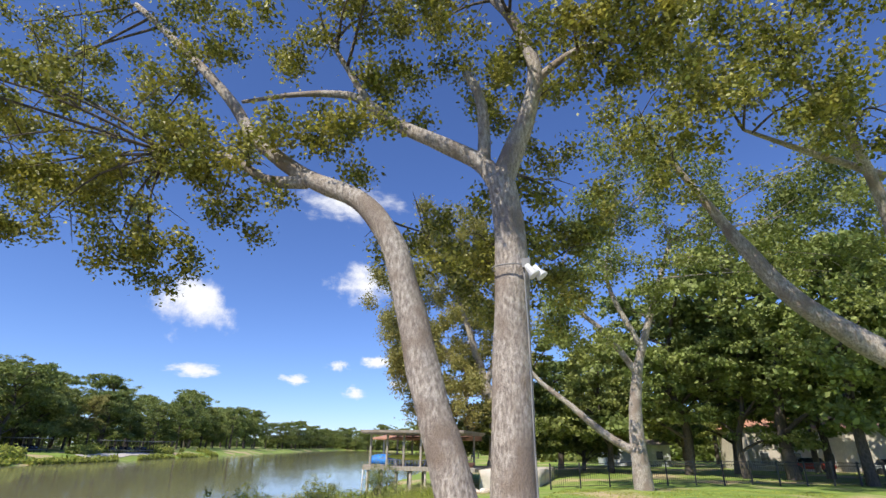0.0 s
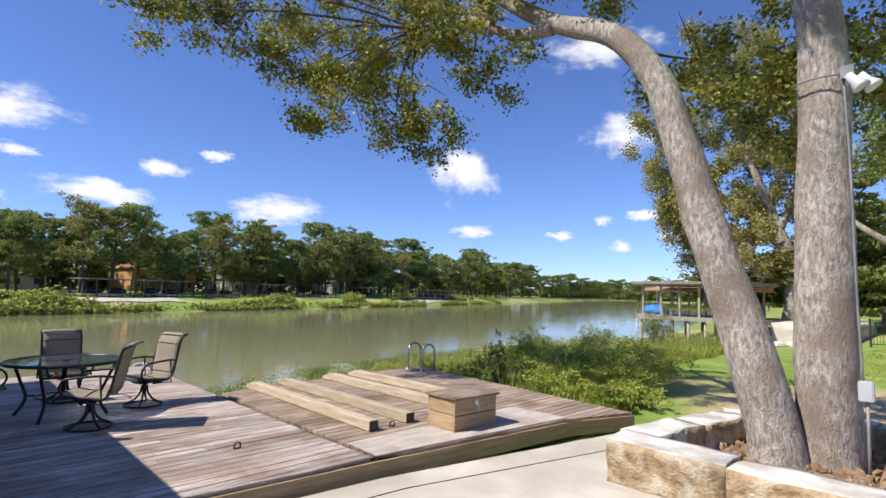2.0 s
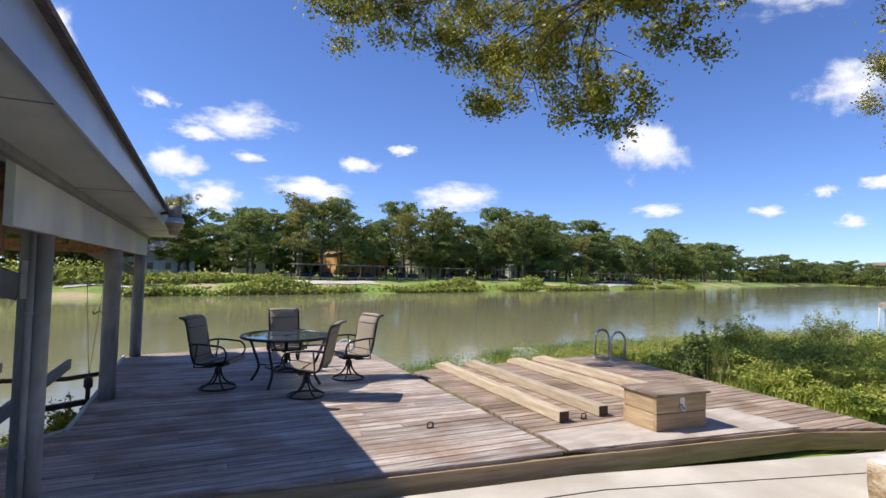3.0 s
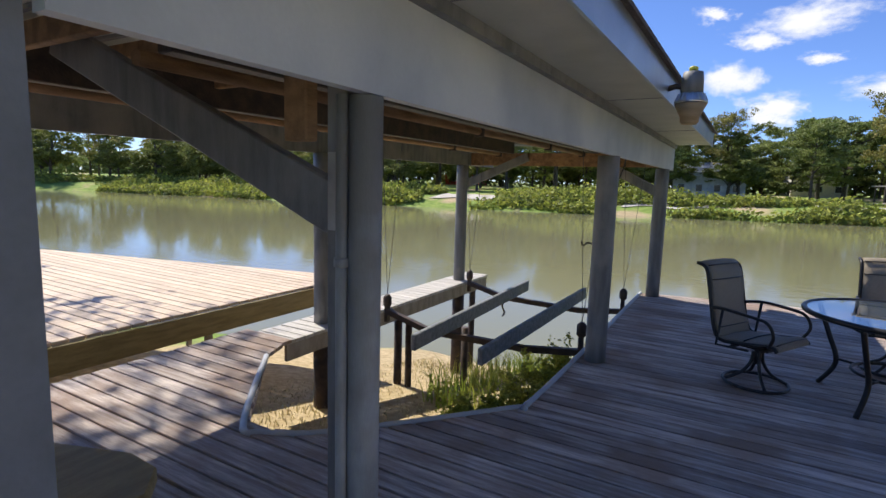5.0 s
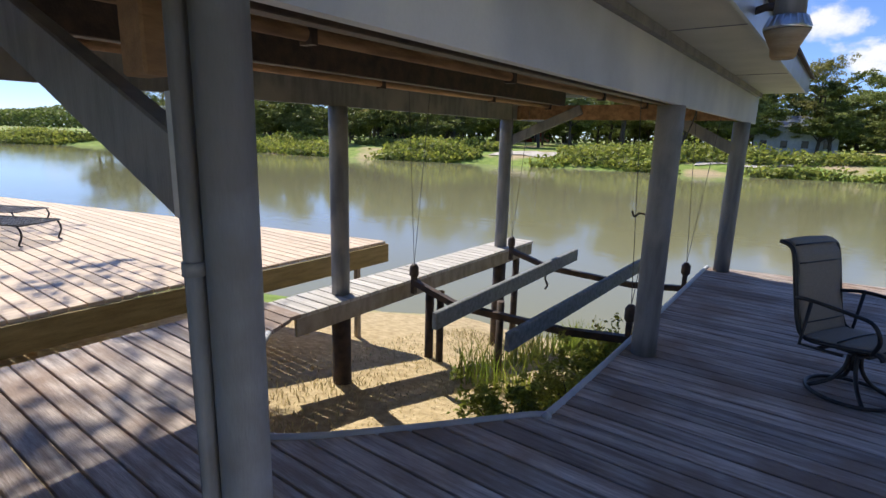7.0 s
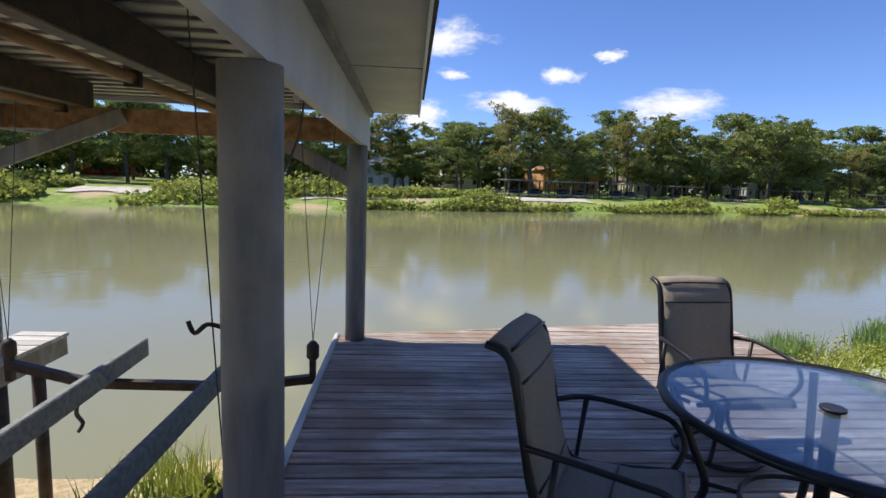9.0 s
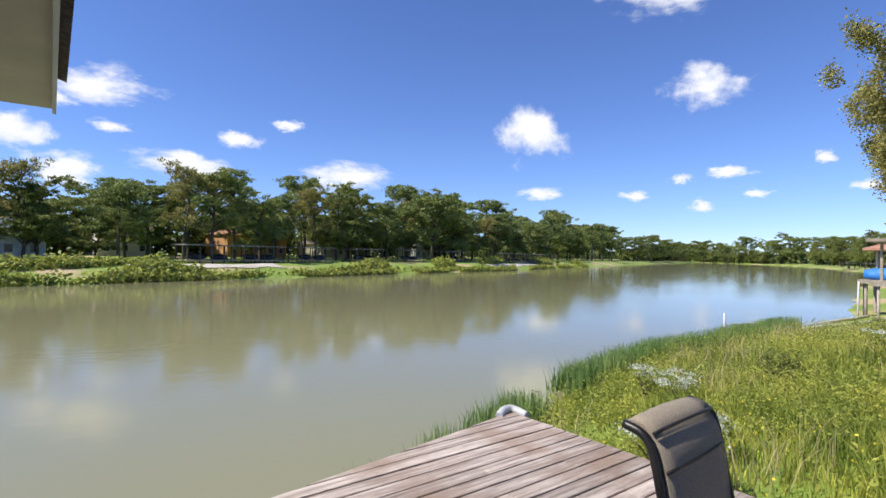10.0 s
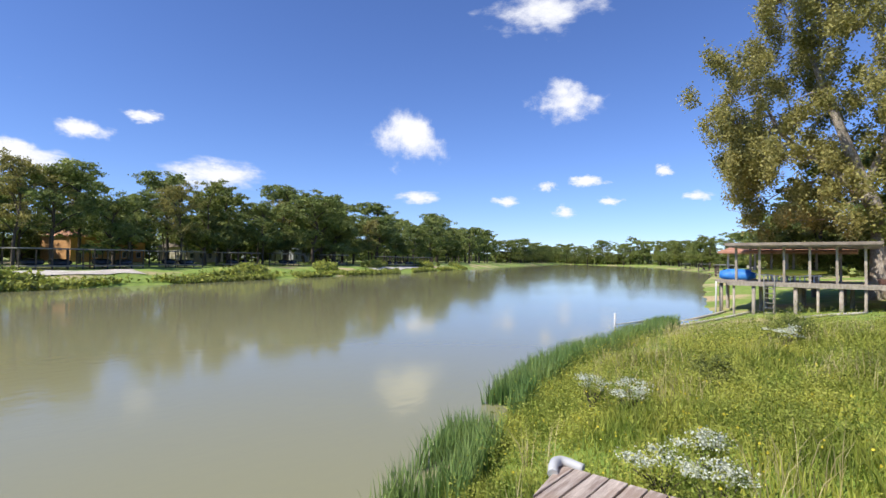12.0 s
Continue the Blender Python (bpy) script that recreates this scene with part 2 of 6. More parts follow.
def water_material():
    """Muddy green river with a faint ripple."""
    m = bpy.data.materials.new("river water")
    m.use_nodes = True
    nt = m.node_tree
    N, L = nt.nodes.new, nt.links.new
    bs = nt.nodes["Principled BSDF"]
    bs.inputs["Base Color"].default_value = (0.25, 0.243, 0.135, 1)
    bs.inputs["Roughness"].default_value = 0.06
    bs.inputs["IOR"].default_value = 1.33
    geo = N("ShaderNodeNewGeometry")
    mp = N("ShaderNodeMapping")
    mp.inputs["Scale"].default_value = (1.0, 1.6, 1)
    L(geo.outputs["Position"], mp.inputs[0])
    n = N("ShaderNodeTexNoise")
    n.inputs["Scale"].default_value, n.inputs["Detail"].default_value = 1.8, 5
    L(mp.outputs[0], n.inputs["Vector"])
    big = N("ShaderNodeTexNoise")
    big.inputs["Scale"].default_value = 0.06
    L(geo.outputs["Position"], big.inputs["Vector"])
    bp = N("ShaderNodeBump")
    bp.inputs["Distance"].default_value = 0.035
    st = N("ShaderNodeMapRange")
    st.inputs["From Min"].default_value, st.inputs["From Max"].default_value = 0.4, 0.7
    st.inputs["To Min"].default_value, st.inputs["To Max"].default_value = 0.10, 0.28
    L(big.outputs["Fac"], st.inputs["Value"])
    L(st.outputs[0], bp.inputs["Strength"])
    L(n.outputs["Fac"], bp.inputs["Height"])
    L(bp.outputs[0], bs.inputs["Normal"])
    return m


def glass_material():
    m = bpy.data.materials.new("tinted table glass")
    m.use_nodes = True
    bs = m.node_tree.nodes["Principled BSDF"]
    bs.inputs["Base Color"].default_value = (0.45, 0.56, 0.68, 1)
    bs.inputs["Roughness"].default_value = 0.02
    bs.inputs["Transmission Weight"].default_value = 0.93
    bs.inputs["IOR"].default_value = 1.45
    return m


GLASS = glass_material()
GROUND, WATER = ground_material(), water_material()


# ---- mesh helpers ----
def box(bm, x0, x1, y0, y1, z0, z1, m=None):
    vs = [bm.verts.new((x, y, z)) for z in (z0, z1) for x, y in ((x0, y0), (x1, y0), (x1, y1), (x0, y1))]
    if m is not None:
        for v in vs:
            v.co = m @ v.co
    for f in ((3, 2, 1, 0), (4, 5, 6, 7), (0, 1, 5, 4), (1, 2, 6, 5), (2, 3, 7, 6), (3, 0, 4, 7)):
        bm.faces.new([vs[i] for i in f])
    return vs


def soften(bm, w, n=2):
    bmesh.ops.bevel(bm, geom=list(bm.edges), offset=w, segments=n, affect="EDGES", clamp_overlap=True)


def tube(bm, pts, radii, n=8, jitter=0.0, squash=1.0):
    """A round bar along points; radii is one number or one a point."""
    pts = [Vector(p) for p in pts]
    if not hasattr(radii, "__len__"):
        radii = [radii] * len(pts)
    rings, side = [], None
    for i, p in enumerate(pts):
        d = (pts[min(i + 1, len(pts) - 1)] - pts[max(i - 1, 0)]).normalized()
        if side is None:
            side = d.orthogonal().normalized()
        side = (side - d * side.dot(d)).normalized()
        up = d.cross(side)
        ring = []
        for k in range(n):
            a = 2 * math.pi * k / n
            r = radii[i] * (1 + jitter * noise.noise(Vector((p.x * 2 + math.cos(a), p.y * 2 + math.sin(a), p.z * 1.6))))
            ring.append(bm.verts.new(p + side * (math.cos(a) * r) + up * (math.sin(a) * r * squash)))
        rings.append(ring)
    for a, b in zip(rings, rings[1:]):
        for k in range(n):
            f = bm.faces.new((a[k], a[(k + 1) % n], b[(k + 1) % n], b[k]))
            f.smooth = n > 4
    bm.faces.new(rings[0][::-1])
    bm.faces.new(rings[-1])


def curve_points(pts, steps=6):
    """Catmull-Rom through points."""
    pts = [Vector(p) for p in pts]
    out = []
    for i in range(len(pts) - 1):
        p0, p1, p2, p3 = pts[max(i - 1, 0)], pts[i], pts[i + 1], pts[min(i + 2, len(pts) - 1)]
        for k in range(steps):
            t = k / steps
            out.append(0.5 * ((2 * p1) + (p2 - p0) * t + (2 * p0 - 5 * p1 + 4 * p2 - p3) * t * t + (3 * p1 - p0 - 3 * p2 + p3) * t ** 3))
    out.append(pts[-1])
    return out


def spread(values, count):
    """Values resampled evenly to that many."""
    return list(np.interp(np.linspace(0, 1, count), np.linspace(0, 1, len(values)), values))


def lathe(bm, profile, n=20, centre=(0, 0, 0)):
    rings = []
    for r, z in profile:
        rings.append([bm.verts.new((centre[0] + r * math.cos(2 * math.pi * k / n), centre[1] + r * math.sin(2 * math.pi * k / n), centre[2] + z)) for k in range(n)])
    for a, b in zip(rings, rings[1:]):
        for k in range(n):
            bm.faces.new((a[k], a[(k + 1) % n], b[(k + 1) % n], b[k])).smooth = True
    bm.faces.new(rings[0][::-1])
    bm.faces.new(rings[-1])


def slab(bm, poly, z0, z1):
    """A prism over a plan outline."""
    lo = [bm.verts.new((x, y, z0)) for x, y in poly]
    hi = [bm.verts.new((x, y, z1)) for x, y in poly]
    bm.faces.new(hi)
    bm.faces.new(lo[::-1])
    for i in range(len(poly)):
        j = (i + 1) % len(poly)
        bm.faces.new((lo[i], lo[j], hi[j], hi[i]))


def mesh_of(name, bm, mat):
    me = bpy.data.meshes.new(name)
    bmesh.ops.recalc_face_normals(bm, faces=list(bm.faces))
    bm.to_mesh(me)
    bm.free()
    me.materials.append(mat)
    return me


def part(name, bm, mat, parent, label=""):
    ob = new(name, mesh_of(name, bm, mat))
    ob.parent = parent
    return tagged(ob, label)


def thing(name, label, category, group="", kind="", at=None):
    ob = new(name)
    ob.empty_display_size = 0.1
    if at is not None:
        ob.matrix_basis = at
    return tagged(ob, label, category, group, kind)


def solid(name, bm, mat, label="", category="", group="", kind=""):
    return tagged(new(name, mesh_of(name, bm, mat)), label, category, group, kind)


def raw(name, verts, faces, mat, parent=None):
    me = bpy.data.meshes.new(name)
    me.from_pydata([tuple(v) for v in verts], [], faces)
    me.materials.append(mat)
    ob = new(name, me)
    ob.parent = parent
    return ob


def leaf_mesh(name, centres, size, rng, droop=0.0, long=1.6):
    """Folded diamond leaves, one at each centre."""
    c = np.asarray(centres)
    n = len(c)
    d = rng.normal(size=(n, 3))
    d[:, 2] = d[:, 2] * 0.6 - droop
    d /= np.linalg.norm(d, axis=1)[:, None]
    s = np.cross(d, rng.normal(size=(n, 3)))
    s /= np.linalg.norm(s, axis=1)[:, None] + 1e-9
    u = np.cross(d, s)
    k = (size * rng.uniform(0.6, 1.3, n))[:, None]
    v = np.stack([c - d * k * long / 2, c + s * k / 2 + u * k * 0.15, c + d * k * long / 2, c - s * k / 2 + u * k * 0.15], 1).reshape(-1, 3)
    me = bpy.data.meshes.new(name)
    me.vertices.add(4 * n)
    me.vertices.foreach_set("co", v.ravel())
    me.loops.add(4 * n)
    me.loops.foreach_set("vertex_index", np.arange(4 * n, dtype=np.int32))
    me.polygons.add(n)
    me.polygons.foreach_set("loop_start", np.arange(0, 4 * n, 4, dtype=np.int32))
    me.update(calc_edges=True)
    return me


def blade_mesh(name, base, height, width, lean, rng):
    """Grass blades: a bent, tapering strip of two pieces each."""
    b = np.asarray(base)
    n = len(b)
    a = rng.uniform(0, 2 * math.pi, n)
    side = np.stack([np.cos(a), np.sin(a), np.zeros(n)], 1)
    la = rng.uniform(0, 2 * math.pi, n)
    out = np.stack([np.cos(la), np.sin(la), np.zeros(n)], 1) * (rng.uniform(0, 1, n) * lean)[:, None]
    h = np.broadcast_to(height, n)[:, None]
    w = np.broadcast_to(width, n)[:, None]
    up = np.array([[0, 0, 1.0]])
    m = b + (out * 0.35 + up * 0.6) * h
    t = b + (out + up * 0.98) * h
    v = np.stack([b - side * w / 2, b + side * w / 2, m + side * w * 0.4, m - side * w * 0.4, t], 1).reshape(-1, 3)
    me = bpy.data.meshes.new(name)
    i = np.arange(n)[:, None] * 5
    loops = np.concatenate([i + 0, i + 1, i + 2, i + 3, i + 3, i + 2, i + 4], 1).ravel().astype(np.int32)
    me.vertices.add(5 * n)
    me.vertices.foreach_set("co", v.ravel())
    me.loops.add(len(loops))
    me.loops.foreach_set("vertex_index", loops)
    me.polygons.add(2 * n)
    st = np.stack([np.arange(n) * 7, np.arange(n) * 7 + 4], 1).ravel().astype(np.int32)
    me.polygons.foreach_set("loop_start", st)
    me.update(calc_edges=True)
    return me


# ---- ground and river ----
WATER_Z = -2.0
NEAR = [(-4000, -300), (-300, -45), (-60, -12), (-15, 7.5), (-6, 10.6), (0, 11.6), (5.7, 14.0), (10, 15.6), (16, 17.0), (23.5, 17.2), (31.7, 17.5), (40, 17.9), (52, 21), (100, 32), (196, 50), (420, 150), (520, 240), (600, 330), (4000, 2600)]
FAR = [(-4000, -180), (-300, -5), (-125, 33), (-97, 50), (-56, 57), (-26, 64), (5, 73), (30, 81), (64, 93), (97, 103), (127, 118), (200, 146), (300, 190), (568, 285), (620, 330), (4000, 2590)]


def near_shore(x):
    return np.interp(x, [p[0] for p in NEAR], [p[1] for p in NEAR])


def far_shore(x):
    return np.interp(x, [p[0] for p in FAR], [p[1] for p in FAR])


def ground_z(x, y):
    x, y = np.asarray(x, float), np.asarray(y, float)
    d = near_shore(x) - y
    s = np.clip(d / (13 + 0.95 * np.clip(x - 24, 0, 14)), 0, 1)
    near = -2.1 + 1.82 * (1 - (1 - s) ** 1.6)
    e = y - far_shore(x)
    f = np.clip(e / 14, 0, 1)
    far = -2.1 + 1.9 * (1 - (1 - f) ** 1.8) + np.clip((e - 14) / 40, 0, 1) * 0.9
    return np.where(d > 0, near, np.where(e > 0, far, -2.1 - 0.8 * np.clip(np.minimum(-d, -e) / 4, 0, 1)))


def axis(spans):
    out = []
    for a, b, n in spans:
        out += list(np.linspace(a, b, n, endpoint=False))
    return np.array(out + [spans[-1][1]])


gx = axis([(-4000, -300, 10), (-300, -30, 40), (-30, 50, 130), (50, 250, 60), (250, 700, 40), (700, 4000, 12)])
gy = axis([(-4000, -200, 10), (-200, -20, 24), (-20, 24, 90), (24, 170, 80), (170, 600, 50), (600, 4000, 14)])
gxx, gyy = np.meshgrid(gx, gy)
gzz = ground_z(gxx, gyy)
gzz = gzz + np.array([[0.07 * noise.noise(Vector((x * 0.6, y * 0.6, 0))) if abs(x) < 260 and abs(y) < 260 else 0 for x in gx] for y in gy])
w = len(gx)
raw_faces = [(j * w + i, j * w + i + 1, (j + 1) * w + i + 1, (j + 1) * w + i) for j in range(len(gy) - 1) for i in range(w - 1)]
ground = raw("ground", np.stack([gxx, gyy, gzz], -1).reshape(-1, 3), raw_faces, GROUND)
tagged(ground, "grassy river banks with dry bare patches", "ground", kind="structure")
bm = bmesh.new()
slab(bm, [(-4000, -1500), (4000, -1500), (4000, 3800), (-4000, 3800)], WATER_Z - 0.004, WATER_Z)
tagged(solid("water", bm, WATER), "calm muddy green river reflecting the sky", "river", kind="structure")

# ---- patio ----
bm = bmesh.new()
slab(bm, [(-6, -6), (9.5, -6), (9.5, 0.4), (7.9, 1.05), (3.3, 2.0), (-1.1, 2.45), (-6, 2.45)], -0.75, -0.17)
patio = solid("pavement", bm, CONCRETE, "pale concrete patio with a saw-cut joint", "patio", kind="structure")
bm = bmesh.new()
tube(bm, [(-1.0, 2.05, -0.169), (3.3, 1.62, -0.169), (9.4, 0.1, -0.169)], 0.007, 4)
part("joint", bm, STEEL, patio, "dark narrow joint")


# ---- deck ----
def rows_of(poly, y0, y1):
    """Stretches of a plan outline between two lines of constant y: (x at y0, x at y1) for each end."""
    def cuts(y):
        out = []
        for (ax, ay), (bx, by) in zip(poly, poly[1:] + poly[:1]):
            if (ay > y) != (by > y):
                out.append(ax + (y - ay) / (by - ay) * (bx - ax))
        return sorted(out)
    lo, hi, mid = cuts(y0 + 1e-4), cuts(y1 - 1e-4), cuts((y0 + y1) / 2)
    if not len(lo) == len(hi) == len(mid):
        lo = hi = mid
    return [((lo[i], hi[i]), (lo[i + 1], hi[i + 1])) for i in range(0, len(mid) - 1, 2)]


def lay_boards(parent, poly, pitch, mat, top=0.0, thick=0.038, gap=0.016, longest=4.9, seed=1, swap=False):
    """Deck boards along x (or along y when swapped), cut to the outline."""
    rng = random.Random(seed)
    if swap:
        poly = [(b, a) for a, b in poly]
    y, top_y = min(p[1] for p in poly), max(p[1] for p in poly)
    while y < top_y - 0.02:
        y1 = min(y + pitch - gap, top_y)
        for (a0, a1), (b0, b1) in rows_of(poly, y, y1):
            x, ends = max(a0, a1), []
            x += rng.uniform(0.6, 1) * longest
            while x < min(b0, b1) - 0.5:
                ends.append(x)
                x += longest
            edge = [(a0, a1)] + [(e, e) for e in ends] + [(b0, b1)]
            for (p0, p1), (q0, q1) in zip(edge, edge[1:]):
                dz = rng.uniform(-0.002, 0.002)
                c = 0.004
                verts, z0, z1 = [], top - thick, top + dz
                for z, s in ((z0, 0), (z1 - c, 0), (z1, c)):
                    for px, py in ((p0 + 0.002 + s, y + s), (q0 - 0.002 - s, y + s), (q1 - 0.002 - s, y1 - s), (p1 + 0.002 + s, y1 - s)):
                        verts.append((py, px, z) if swap else (px, py, z))
                fs = [(3, 2, 1, 0), (8, 9, 10, 11)]
                for k in (0, 4):
                    fs += [(k + i, k + (i + 1) % 4, k + 4 + (i + 1) % 4, k + 4 + i) for i in range(4)]
                if swap:
                    fs = [f[::-1] for f in fs]
                raw("deck_board", verts, fs, mat, parent)
        y += pitch


MAIN = [(-4.55, 1.9), (-1.12, 1.9), (-1.12, 2.56), (3.28, 2.14), (3.34, 10.48), (-1.26, 9.7), (-1.235, 6.1), (-1.24, 4.62), (-2.2, 3.52), (-2.7, 3.28), (-3.72, 4.36), (-3.88, 4.75), (-4.55, 4.75)]
WALK = [(-3.93, 4.77), (-3.96, 9.75), (-4.42, 9.75), (-4.48, 4.77)]
SIDE = [(3.35, 2.13), (6.5, 1.76), (7.6, 1.36), (8.25, 7.0), (3.42, 6.55)]
deck = thing("deck", "weathered grey-brown plank deck around a boat slip", "deck", kind="structure")
lay_boards(deck, MAIN, 0.146, DECK)
# the walkway is laid in a paler decking than the main deck
lay_boards(deck, WALK, 0.146, DECK_PALE, top=-0.03, seed=3)
lay_boards(deck, SIDE, 0.146, DECK_OLD, seed=2)
bm = bmesh.new()
for (ax, ay), (bx, by) in ((( -1.1, 2.53), (3.3, 2.11)), ((3.3, 2.11), (6.5, 1.73)), ((6.5, 1.73), (7.6, 1.33))):
    d = Vector((bx - ax, by - ay, 0))
    m = Matrix.Translation((ax, ay, 0)) @ Matrix.Rotation(math.atan2(d.y, d.x), 4, "Z")
    box(bm, 0, d.length, -0.004, 0.034, -0.24, -0.04, m)
part("rim_joist", bm, BOXWOOD, deck, "brown front rim joist")
bm = bmesh.new()
for (ax, ay), (bx, by) in (((-1.215, 4.7), (-1.235, 9.66)), ((-1.24, 9.66), (3.3, 10.44)), ((3.3, 10.44), (3.3, 6.6)), ((3.45, 6.52), (8.2, 6.97)), ((8.2, 6.97), (7.56, 1.4)), ((-3.96, 4.8), (-3.99, 9.7)), ((-4.45, 5), (-4.4, 9.7))):
    d = Vector((bx - ax, by - ay, 0))
    m = Matrix.Translation((ax, ay, 0)) @ Matrix.Rotation(math.atan2(d.y, d.x), 4, "Z")
    box(bm, 0, d.length, -0.02, 0.02, -0.25, -0.042, m)
part("side_joist", bm, GREY_WOOD, deck, "grey side joists")
for x, y in ((-1.3, 5.2), (-0.9, 9.5), (1.2, 9.8), (3.0, 10.2), (3.1, 7.5), (5.5, 6.5), (7.9, 6.6), (-4.2, 7.2), (-4.2, 9.6)):
    bm = bmesh.new()
    tube(bm, [(x, y, -2.9), (x, y, -0.25)], 0.06, 10)
    part("piling", bm, STEEL, deck)
# pale edging along the slip
bm = bmesh.new()
tube(bm, curve_points([(-1.26, 9.66, 0.0), (-1.235, 6.1, 0.0), (-1.25, 4.66, 0.0), (-1.32, 4.55, 0.0), (-2.15, 3.57, 0.0), (-2.55, 3.28, 0.0), (-2.78, 3.31, 0.0), (-3.7, 4.32, 0.0)], 5), 0.026, 6)
part("edging", bm, WHITE, deck, "white edging round the slip")
# plywood sheet in front of the box
bm = bmesh.new()
slab(bm, [(3.36, 2.72), (3.33, 2.15), (6.46, 1.79), (6.42, 2.75)], 0.004, 0.016)
part("plywood_sheet", bm, PLY, deck, "pale grey plywood sheet")
bm = bmesh.new()
tube(bm, curve_points([(3.12, 10.44, 0.0), (3.24, 10.49, 0.03), (3.34, 10.47, 0.03), (3.37, 10.3, 0.0)], 5), 0.042, 8)
part("corner_bumper", bm, WHITE, deck, "white rubber corner bumper")

# rails for a small boat, lying on the deck
for x, x2, y0, y1 in ((3.92, 4.02, 2.98, 6.7), (4.56, 4.62, 3.02, 6.72), (5.55, 5.58, 3.1, 6.74), (6.2, 6.22, 3.1, 6.8)):
    bm = bmesh.new()
    n = 0.07
    prof = [(y0, 0.005), (y0, 0.135), (y1 - 0.25, 0.135), (y1, 0.06), (y1, 0.005)]
    a = [bm.verts.new((x - n + (x2 - x) * (y - y0) / (y1 - y0), y, z)) for y, z in prof]
    b = [bm.verts.new((x + n + (x2 - x) * (y - y0) / (y1 - y0), y, z)) for y, z in prof]
    bm.faces.new(a)
    bm.faces.new(b[::-1])
    for i in range(5):
        bm.faces.new((a[i], a[(i + 1) % 5], b[(i + 1) % 5], b[i]))
    bmesh.ops.recalc_face_normals(bm, faces=list(bm.faces))
    soften(bm, 0.008, 1)
    rail = solid("timber_rail", bm, TIMBER, "pale square timber boat rail lying on the deck", "rail", "boat rails on the deck")
    bm = bmesh.new()
    box(bm, x - 0.066, x + 0.066, y0 - 0.006, y0 - 0.001, 0.012, 0.13)
    part("end_cap", bm, STEEL, rail, "dark end")

# storage box
chest = thing("storage_box", "low brown wooden storage box with a hinged lid", "box", at=pose(4.62, 2.25, 0.016, 0, 0, -3))
for z0, z1 in ((0.0, 0.19), (0.196, 0.385)):
    for x0, x1, y0, y1 in ((0, 0.76, 0, 0.035), (0, 0.76, 0.49, 0.525), (0, 0.035, 0.035, 0.49), (0.725, 0.76, 0.035, 0.49)):
        bm = bmesh.new()
        box(bm, x0, x1, y0, y1, z0, z1)
        soften(bm, 0.005, 1)
        part("side_board", bm, BOXWOOD, chest)
bm = bmesh.new()
box(bm, -0.035, 0.795, -0.04, 0.56, 0.39, 0.42)
soften(bm, 0.008, 2)
part("lid", bm, DECK_OLD, chest, "darker overhanging lid")
bm = bmesh.new()
box(bm, 0.34, 0.41, -0.012, -0.002, 0.25, 0.36)
tube(bm, curve_points([(0.375, -0.01, 0.29), (0.34, -0.03, 0.26), (0.375, -0.035, 0.22), (0.41, -0.03, 0.26), (0.375, -0.01, 0.29)], 4), 0.009, 6)
part("hasp", bm, GALV, chest, "bright steel hasp and padlock")

# cleat near the rails and a small one on the boards
for x, y in ((4.25, 3.02), (2.35, 3.35)):
    bm = bmesh.new()
    box(bm, x - 0.04, x + 0.04, y - 0.02, y + 0.02, 0.002, 0.012)
    tube(bm, curve_points([(x - 0.03, y, 0.01), (x - 0.03, y, 0.06), (x + 0.03, y, 0.06), (x + 0.03, y, 0.01)], 4), 0.008, 6)
    solid("ring_cleat", bm, STEEL, "small rusty steel ring cleat screwed to the deck", "cleat", "deck cleats")

# swim ladder rails
ladder = thing("pool_ladder", "pair of bent stainless grab rails at the deck edge", "ladder")
for y in (6.25, 6.72):
    bm = bmesh.new()
    pts = [(7.72, y, 0.0), (7.72, y, 0.36)] + [(7.72 + 0.19 - 0.19 * math.cos(a), y, 0.40 + 0.19 * math.sin(a)) for a in np.linspace(0.2, math.pi - 0.2, 9)] + [(8.1, y, 0.36), (8.1, y, -0.02), ]
    tube(bm, pts, 0.025, 10)
    part("grab_rail", bm, GALV, ladder)
    bm = bmesh.new()
    lathe(bm, [(0.055, 0.001), (0.055, 0.014), (0.03, 0.02)], 12, (7.72, y, 0.0))
    part("flange", bm, GALV, ladder)

# ---- lounge deck across the slip ----
lounge = thing("deck", "newer pale plank deck standing higher than the slip", "deck", kind="structure")
LOUNGE = [(-5.3, -2.0), (-5.28, 7.5), (-15.0, 5.1), (-15.0, -2.0)]
lay_boards(lounge, LOUNGE, 0.146, DECK_NEW, top=0.11, seed=5, longest=4.0)
for (ax, ay), (bx, by) in (((-5.28, -2), (-5.26, 7.5)), ((-5.27, 7.48), (-15, 5.08))):
    d = Vector((bx - ax, by - ay, 0))
    m = Matrix.Translation((ax, ay, 0)) @ Matrix.Rotation(math.atan2(d.y, d.x), 4, "Z")
    bm = bmesh.new()
    box(bm, 0, d.length, -0.02, 0.02, -0.2, 0.07, m)
    part("rim_joist", bm, TREATED, lounge, "yellowish treated rim joist")
for x, y in ((-5.5, 7.1), (-5.5, 5.0), (-5.5, 2.8), (-8, 6.4), (-11, 5.7), (-14, 4.9), (-5.5, 0.5)):
    bm = bmesh.new()
    box(bm, x - 0.035, x + 0.035, y - 0.035, y + 0.035, -2.9, -0.2)
    part("piling", bm, GREY_WOOD, lounge)


